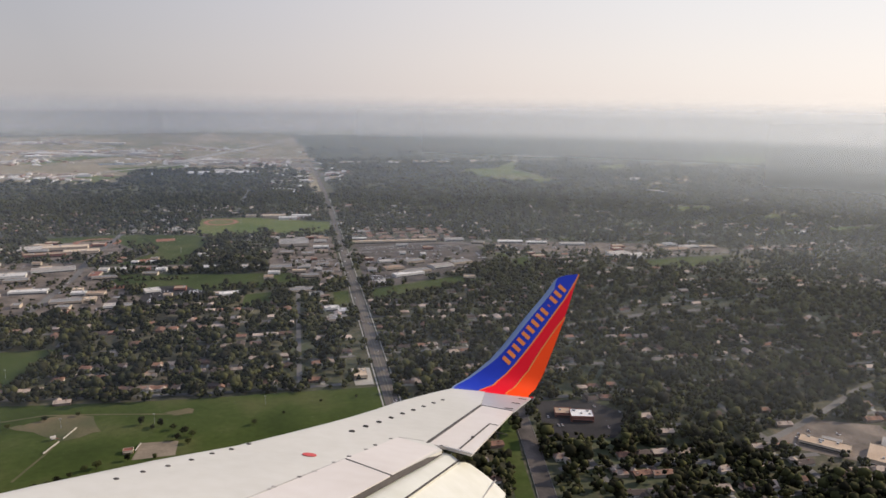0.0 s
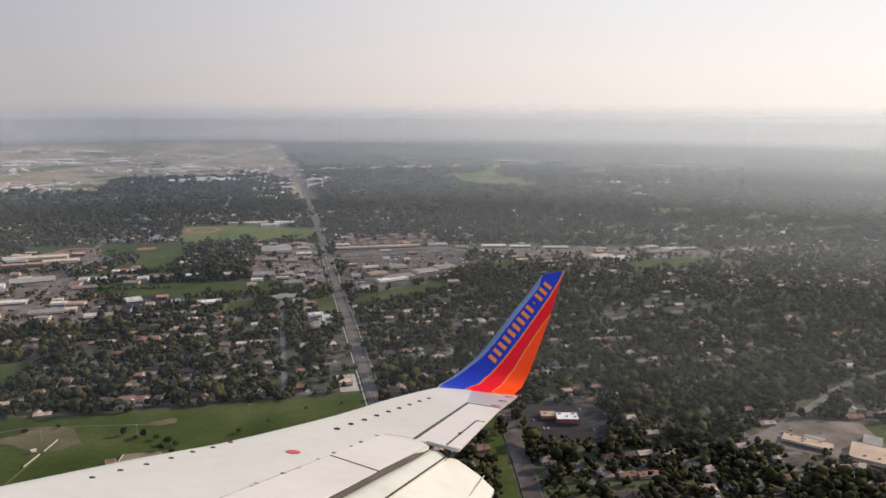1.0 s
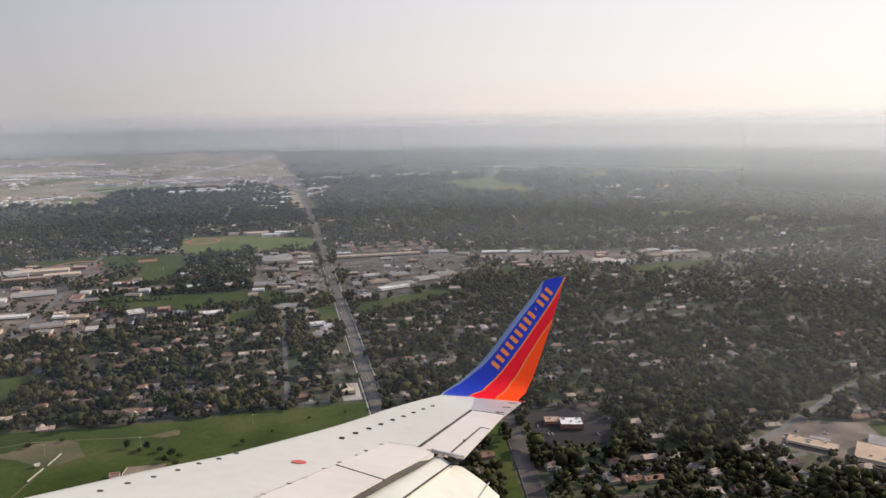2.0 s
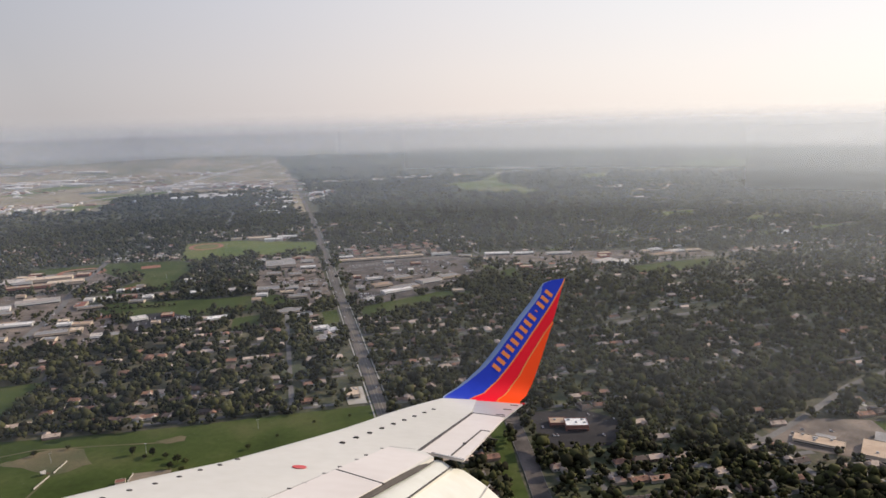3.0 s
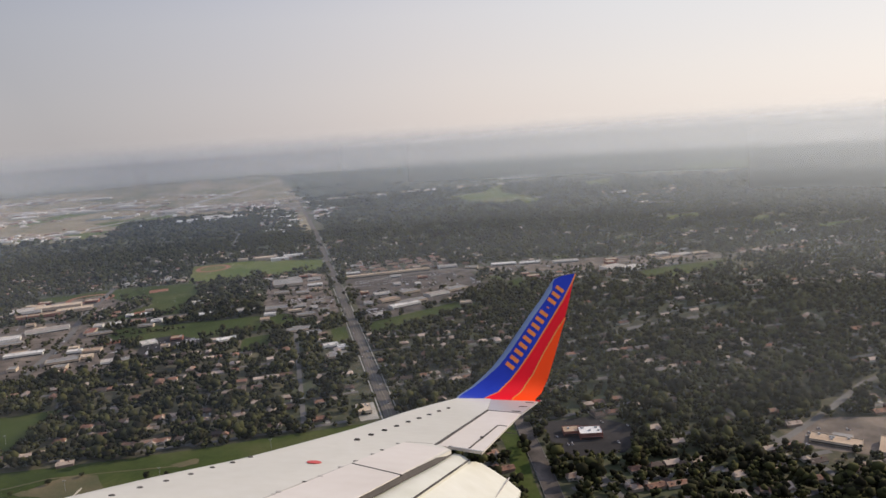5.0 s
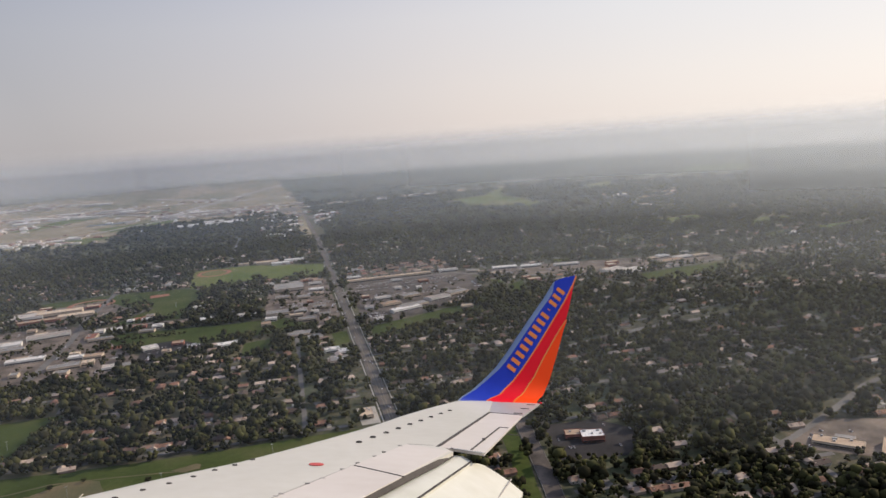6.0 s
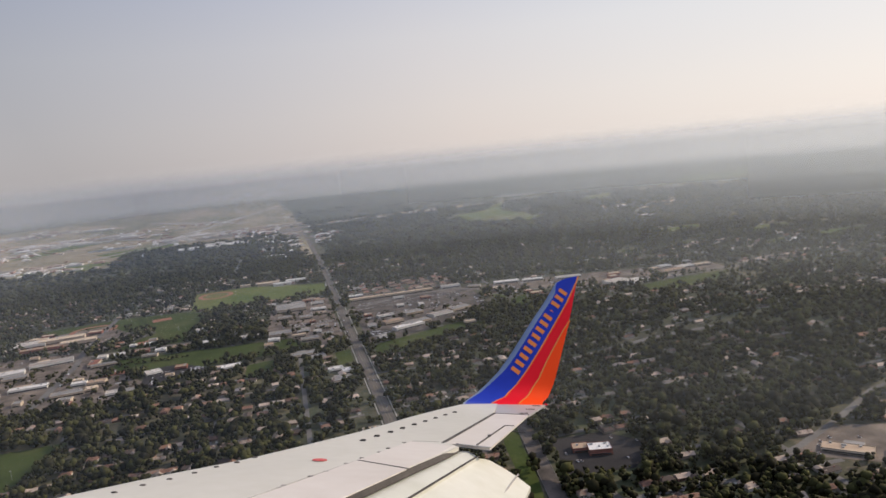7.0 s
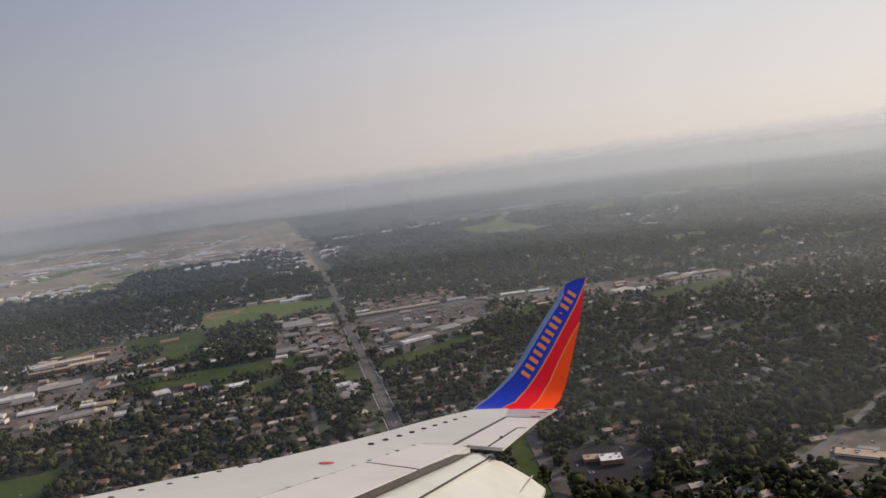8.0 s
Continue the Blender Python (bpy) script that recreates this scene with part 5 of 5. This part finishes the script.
line("tab_gap", (-0.1, -3.47), (-0.93, -5.37), 0.02, GAP, 0.020, aileron)
line("tab_gap", (-0.1, -3.47), (0.01, -3.53), 0.02, GAP, 0.020, aileron)
part("tab_hinge", box(bmesh.new(), -0.625, -0.595, -4.65, -4.61, 0.01, 0.035), GAP, aileron)
# flaps, lowered
rows = []
for b_at in np.linspace(0, 1, 12):
    f = Vector((-1.16, -5.28, -0.05)).lerp(Vector((-5.34, -13, -0.05)), b_at)
    r = Vector((-0.95, -5.53, -0.09)).lerp(Vector((-4.68, -13, -0.12)), b_at)
    rows.append([tuple(f.lerp(r, s) + Vector((0, 0, 0.03 * math.sin(math.pi * s) - 0.05 * (1 - s) ** 4))) for s in (0, 0.1, 0.3, 0.6, 1)])
smooth(part("fore_flap", shell(rows, 0.05), FLAPPAINT, wing, "cream lowered fore flap"), 0.5)
rows = []
END = [(-0.95, -5.50, -0.11), (-0.84, -5.33, -0.14), (-0.75, -5.26, -0.17), (-0.60, -5.27, -0.25), (-0.46, -5.31, -0.33), (-0.31, -5.39, -0.44)]
for b_at in np.linspace(0, 1, 14):
    row = []
    for i, e in enumerate(END):
        s = i / 5
        inner = Vector((-4.68 + 1.30 * s, -13, -0.16 - 0.34 * s + 0.07 * math.sin(math.pi * s)))
        row.append(tuple(Vector(e).lerp(inner, b_at)))
    rows.append(row)
smooth(part("aft_flap", shell(rows, 0.05), FLAPPAINT, wing, "cream lowered aft flap with rounded end"), 0.5)
# a dark strip behind the skin's edge imitates the shadow in the gap
rows = [[(at(AFT, b) + da, b, z) for da, z in ((0.006, 0.016), (0.03, -0.03))] for b in np.linspace(-5.5, -13, 14)]
part("flap_gap", shell(rows, 0.012), GAP, wing, "dark strip painted as the shaded gap ahead of the flaps")
# a dark sheet added below the skin's edge stands in for shade
part("flap_cove", shell([[tuple(Vector((-1.15, -5.52, -0.14)).lerp(Vector((-5.18, -13, -0.14)), k / 8) + Vector((0.5 * w, 0, -0.03 * w))) for w in (-1.0, 0.0, 0.22)] for k in range(9)], 0.01), GAP, wing, "dark sheet added as shade under the skin's edge")
# a thin dark strip paints the shaded slit between the two flaps
part("flap_gap", shell([[tuple(Vector((-0.965, -5.53, -0.075)).lerp(Vector((-4.69, -13, -0.105)), k / 6) + Vector((0.016 * w, 0, -0.004 * w))) for w in (0, 1)] for k in range(7)], 0.01), GAP, wing)
part("flap_seam", shell([[tuple(Vector((-0.44, -5.33, -0.325)).lerp(Vector((-0.93, -6.40, -0.365)), k / 6) + Vector((0.012 * w, 0, 0.02))) for w in (0, 1)] for k in range(7)], 0.01), SEAM, wing)
part("flap_step", shell([[tuple(Vector((-0.955, -5.50, -0.10)).lerp(Vector((-0.31, -5.39, -0.44)), k / 6) + Vector((0, 0.02, -0.02 - 0.1 * w))) for w in (0, 1)] for k in range(7)], 0.01, (0, 1, 0)), GAP, wing)
# trailing panels ahead of the flaps
slab("trailing_panel", ((-1.64, -5.13), (-1.2, -5.5), (-1.9, -6.85), (-2.31, -6.39)), PANELPAINT, 0.0235, 0.01, "pinkish white trailing panel")
slab("trailing_panel", ((-2.325, -6.43), (-1.91, -6.9), (-2.98, -8.95), (-3.62, -8.95)), PANELPAINT, 0.0235, 0.01, "pinkish white trailing panel")
# marks and fittings on the skin
bm = bmesh.new()
bmesh.ops.create_cone(bm, cap_ends=True, segments=28, radius1=0.07, radius2=0.07, depth=0.004, matrix=Matrix.Translation((-2.67, -6.39, 0.0215)))
part("inspection_mark", bm, DISC, wing, "round dull red inspection mark")
SLAT_MARKS = [(-4.17, -7.72), (-4.03, -7.46), (-3.88, -7.22), (-3.73, -6.95), (-3.59, -6.66), (-3.44, -6.42), (-3.3, -6.13)]
FINS = [(-2.18, -5.04), (-1.99, -4.66), (-1.79, -4.28), (-1.59, -3.88), (-1.38, -3.46), (-1.17, -3.06), (-0.95, -2.62), (-0.72, -2.17), (-0.49, -1.73)]
for a, b in SLAT_MARKS:
    bm = bmesh.new()
    bmesh.ops.create_cone(bm, cap_ends=True, segments=10, radius1=0.028, radius2=0.02, depth=0.012, matrix=Matrix.Translation((a + 0.02, b, 0.006)))
    part("slat_bolt", bm, GAP, wing, "small dark bolt head")
for a, b in FINS:
    bm = bmesh.new()
    box(bm, -0.042, 0.042, -0.022, 0.022, -0.02, 0.006)
    q = [bm.verts.new(p) for p in ((-0.045, -0.006, 0.004), (0.05, -0.006, 0.004), (0.05, 0.006, 0.004), (-0.045, 0.006, 0.004), (0.045, -0.004, 0.016), (0.045, 0.004, 0.016), (-0.02, -0.004, 0.016), (-0.02, 0.004, 0.016))]
    for f in ((0, 1, 4, 6), (3, 7, 5, 2), (1, 2, 5, 4), (0, 6, 7, 3), (6, 4, 5, 7)):
        bm.faces.new([q[i] for i in f])
    v = part("vortex_generator", bm, GAP, wing, "small dark vortex fin")
    v.matrix_local = pose(a, b, 0.018, 0, 0, -18) @ Matrix.Diagonal((0.75, 0.75, 1, 1))
line("panel_seam", (-2.31, -6.41), (-1.88, -6.89), 0.016, GAP, 0.0245)
line("panel_seam", (-3.35, -8.35), (-1.62, -5.1), 0.01, SEAM, 0.022)
line("panel_seam", (-1.62, -5.1), (-1.32, -5.16), 0.01, SEAM, 0.022)
line("panel_seam", (-3.0, -7.65), (-2.55, -8.1), 0.02, SEAM, 0.022)
for a, b in ((-2.95, -7.59), (-2.75, -7.23), (-2.62, -7.01), (-2.43, -6.6), (-2.27, -6.3), (-2.07, -5.91), (-1.95, -5.66), (-1.73, -5.23)):
    part("fastener", box(bmesh.new(), a - 0.022, a + 0.02, b - 0.014, b + 0.016, 0.0, 0.026), GAP if b in (-7.23, -6.3, -5.66) else SEAM, wing, "small grey access latch")
for a, b in ((0.98, -1.12), (0.65, -1.84), (1.30, -0.45)):
    part("drain_slot", box(bmesh.new(), a - 0.09, a + 0.06, b - 0.012, b + 0.012, 0.02, 0.03), GAP, wing)
for a, b in ((-0.15, -3.9), (0.55, -2.2), (1.0, -1.2)):
    bm = bmesh.new()
    bmesh.ops.create_cone(bm, cap_ends=True, segments=6, radius1=0.008, radius2=0.004, depth=0.22, matrix=Matrix.Translation((a + 0.1, b, -0.02)) @ Matrix.Rotation(radians(95), 4, "Y"))
    part("static_wick", bm, GAP, wing)

# ---- the winglet ----
winglet = new("winglet")
winglet.parent = wing
W_LE = ((0, 0.0), (0.04, 0.08), (0.17, 0.34), (0.36, 0.58), (0.59, 0.82), (0.88, 1.06), (1.21, 1.30), (1.65, 1.62), (2.05, 1.93), (2.35, 2.13), (2.45, 2.20), (2.53, 2.36), (2.60, 2.64))
W_TE = ((0, 1.55), (0.13, 1.78), (0.38, 1.94), (0.93, 2.15), (1.54, 2.37), (1.98, 2.54), (2.61, 2.71))
W_S1 = ((0, 0.53), (0.01, 0.57), (0.12, 0.90), (0.34, 1.17), (0.62, 1.41), (1.04, 1.72), (1.52, 2.05), (2.02, 2.39), (2.47, 2.65), (2.61, 2.71))
W_S2 = ((0, 1.09), (0.14, 1.37), (0.47, 1.64), (0.82, 1.84), (1.11, 2.03), (1.42, 2.23), (1.58, 2.37), (1.7, 2.44), (2.61, 2.71))
BEND, CANT = 0.55, radians(72)


def outward(h):
    arc = BEND * (1 - math.cos(CANT))
    if h < arc:
        return BEND * math.sin(math.acos(1 - h / BEND))
    return BEND * math.sin(CANT) + (h - arc) / math.tan(CANT)


HEIGHTS = [0, 0.02, 0.06, 0.12, 0.19, 0.26, 0.35, 0.47, 0.59, 0.74, 0.9, 1.05, 1.25, 1.45, 1.65, 1.85, 2.02, 2.2, 2.36, 2.45, 2.5, 2.54, 2.58, 2.6]


def nose(h):
    """Width of the bare metal band, with painted sky sheen, along the leading edge."""
    return 0.11 * min(1, 0.3 + h) * (1 if h < 2.2 else max(0.12, 1 - (h - 2.2) / 0.24))


def web(name, front, rear, material, label="", steps=4, inset=0.0, thick=0.05, hs=HEIGHTS):
    """A strip of the winglet's skin between two edges that climb along it."""
    rows = []
    for h in hs:
        f, r = front(h), rear(h)
        r = max(r, f + 0.002)
        rows.append([(f + (r - f) * s, outward(h) - inset, h + inset * 0.33) for s in np.linspace(0, 1, steps)])
    return smooth(part(name, shell(rows, thick, (0, 0.95, -0.31)), material, winglet, label))


le, te, s1, s2 = (lambda h: at(W_LE, h)), (lambda h: at(W_TE, h)), (lambda h: at(W_S1, h)), (lambda h: min(at(W_S2, h), at(W_TE, h)))
web("blue_panel", lambda h: le(h) + nose(h), lambda h: max(s1(h) - 0.018, le(h) + nose(h) + 0.01), BLUE, "deep blue painted skin", 6)
web("red_panel", lambda h: s1(h) + 0.012, lambda h: s2(h) - 0.015, RED, "bright red painted skin", 5)
web("orange_panel", lambda h: s2(h) + 0.012, te, ORANGE, "orange painted skin", 4, hs=[h for h in HEIGHTS if h < 1.75])
web("gold_stripe", lambda h: s1(h) - 0.02, lambda h: s1(h) + 0.014, GOLD, "thin gold stripe", 2, 0.003)
web("gold_stripe", lambda h: s2(h) - 0.017, lambda h: s2(h) + 0.014, GOLD, "thin gold stripe", 2, 0.003, hs=[h for h in HEIGHTS if h < 1.7])
# rounded polished nose; its blue colour imitates the sky's sheen
bm = bmesh.new()
rings = []
for h in [h for h in HEIGHTS if h < 2.56]:
    c = Vector((le(h) + nose(h) + 0.005, outward(h) + 0.02, h - 0.006))
    rings.append([bm.verts.new(c + Vector((-(nose(h) + 0.005) * math.cos(k), 0.95 * 0.032 * math.sin(k), -0.31 * 0.032 * math.sin(k)))) for k in np.linspace(-math.pi / 2, math.pi / 2, 7)])
for a, b in zip(rings, rings[1:]):
    for i in range(6):
        bm.faces.new((a[i], a[i + 1], b[i + 1], b[i]))
    bm.faces.new((a[6], a[0], b[0], b[6]))
bmesh.ops.recalc_face_normals(bm, faces=bm.faces)
smooth(part("leading_edge", bm, EDGE, winglet, "polished leading edge with pale blue sky sheen painted in"))
# the painted name is drawn as plain gold bars
t0, t1 = Vector((1.125, 0, 0.55)), Vector((2.375, 0, 2.31))
for i in range(13):
    if i == 9:
        q, half, tall = (i + 0.5) / 13, 0.012, 0.03
    else:
        q, half, tall = (i + 0.5) / 13, 0.041, 0.095
    c = t0.lerp(t1, q)
    d = (t1 - t0).normalized()
    e = Vector((d.z, 0, -d.x))
    rows = []
    for k in (-1, 1):
        row = []
        for w in (-1, 1):
            p = c + d * half * k + e * tall * w
            row.append((p.x, outward(p.z) - 0.006, p.z + 0.002))
        rows.append(row)
    part("letter_bar", shell(rows, 0.006, (0, 0.95, -0.31)), GOLD, winglet, "plain gold lettering bar")
bm = bmesh.new()
bmesh.ops.create_uvsphere(bm, u_segments=12, v_segments=8, radius=0.02, matrix=Matrix.Translation((1.6, -0.02, 0.015)) @ Matrix.Diagonal((2.2, 0.8, 0.8, 1)))
smooth(part("tail_light", bm, RED, winglet, "small red-housed tail light"))
bm = bmesh.new()
bmesh.ops.create_uvsphere(bm, u_segments=10, v_segments=6, radius=0.017, matrix=Matrix.Translation((1.645, -0.02, 0.015)))
smooth(part("light_lens", bm, ROOF_WHITE, winglet, "clear white lamp lens"))
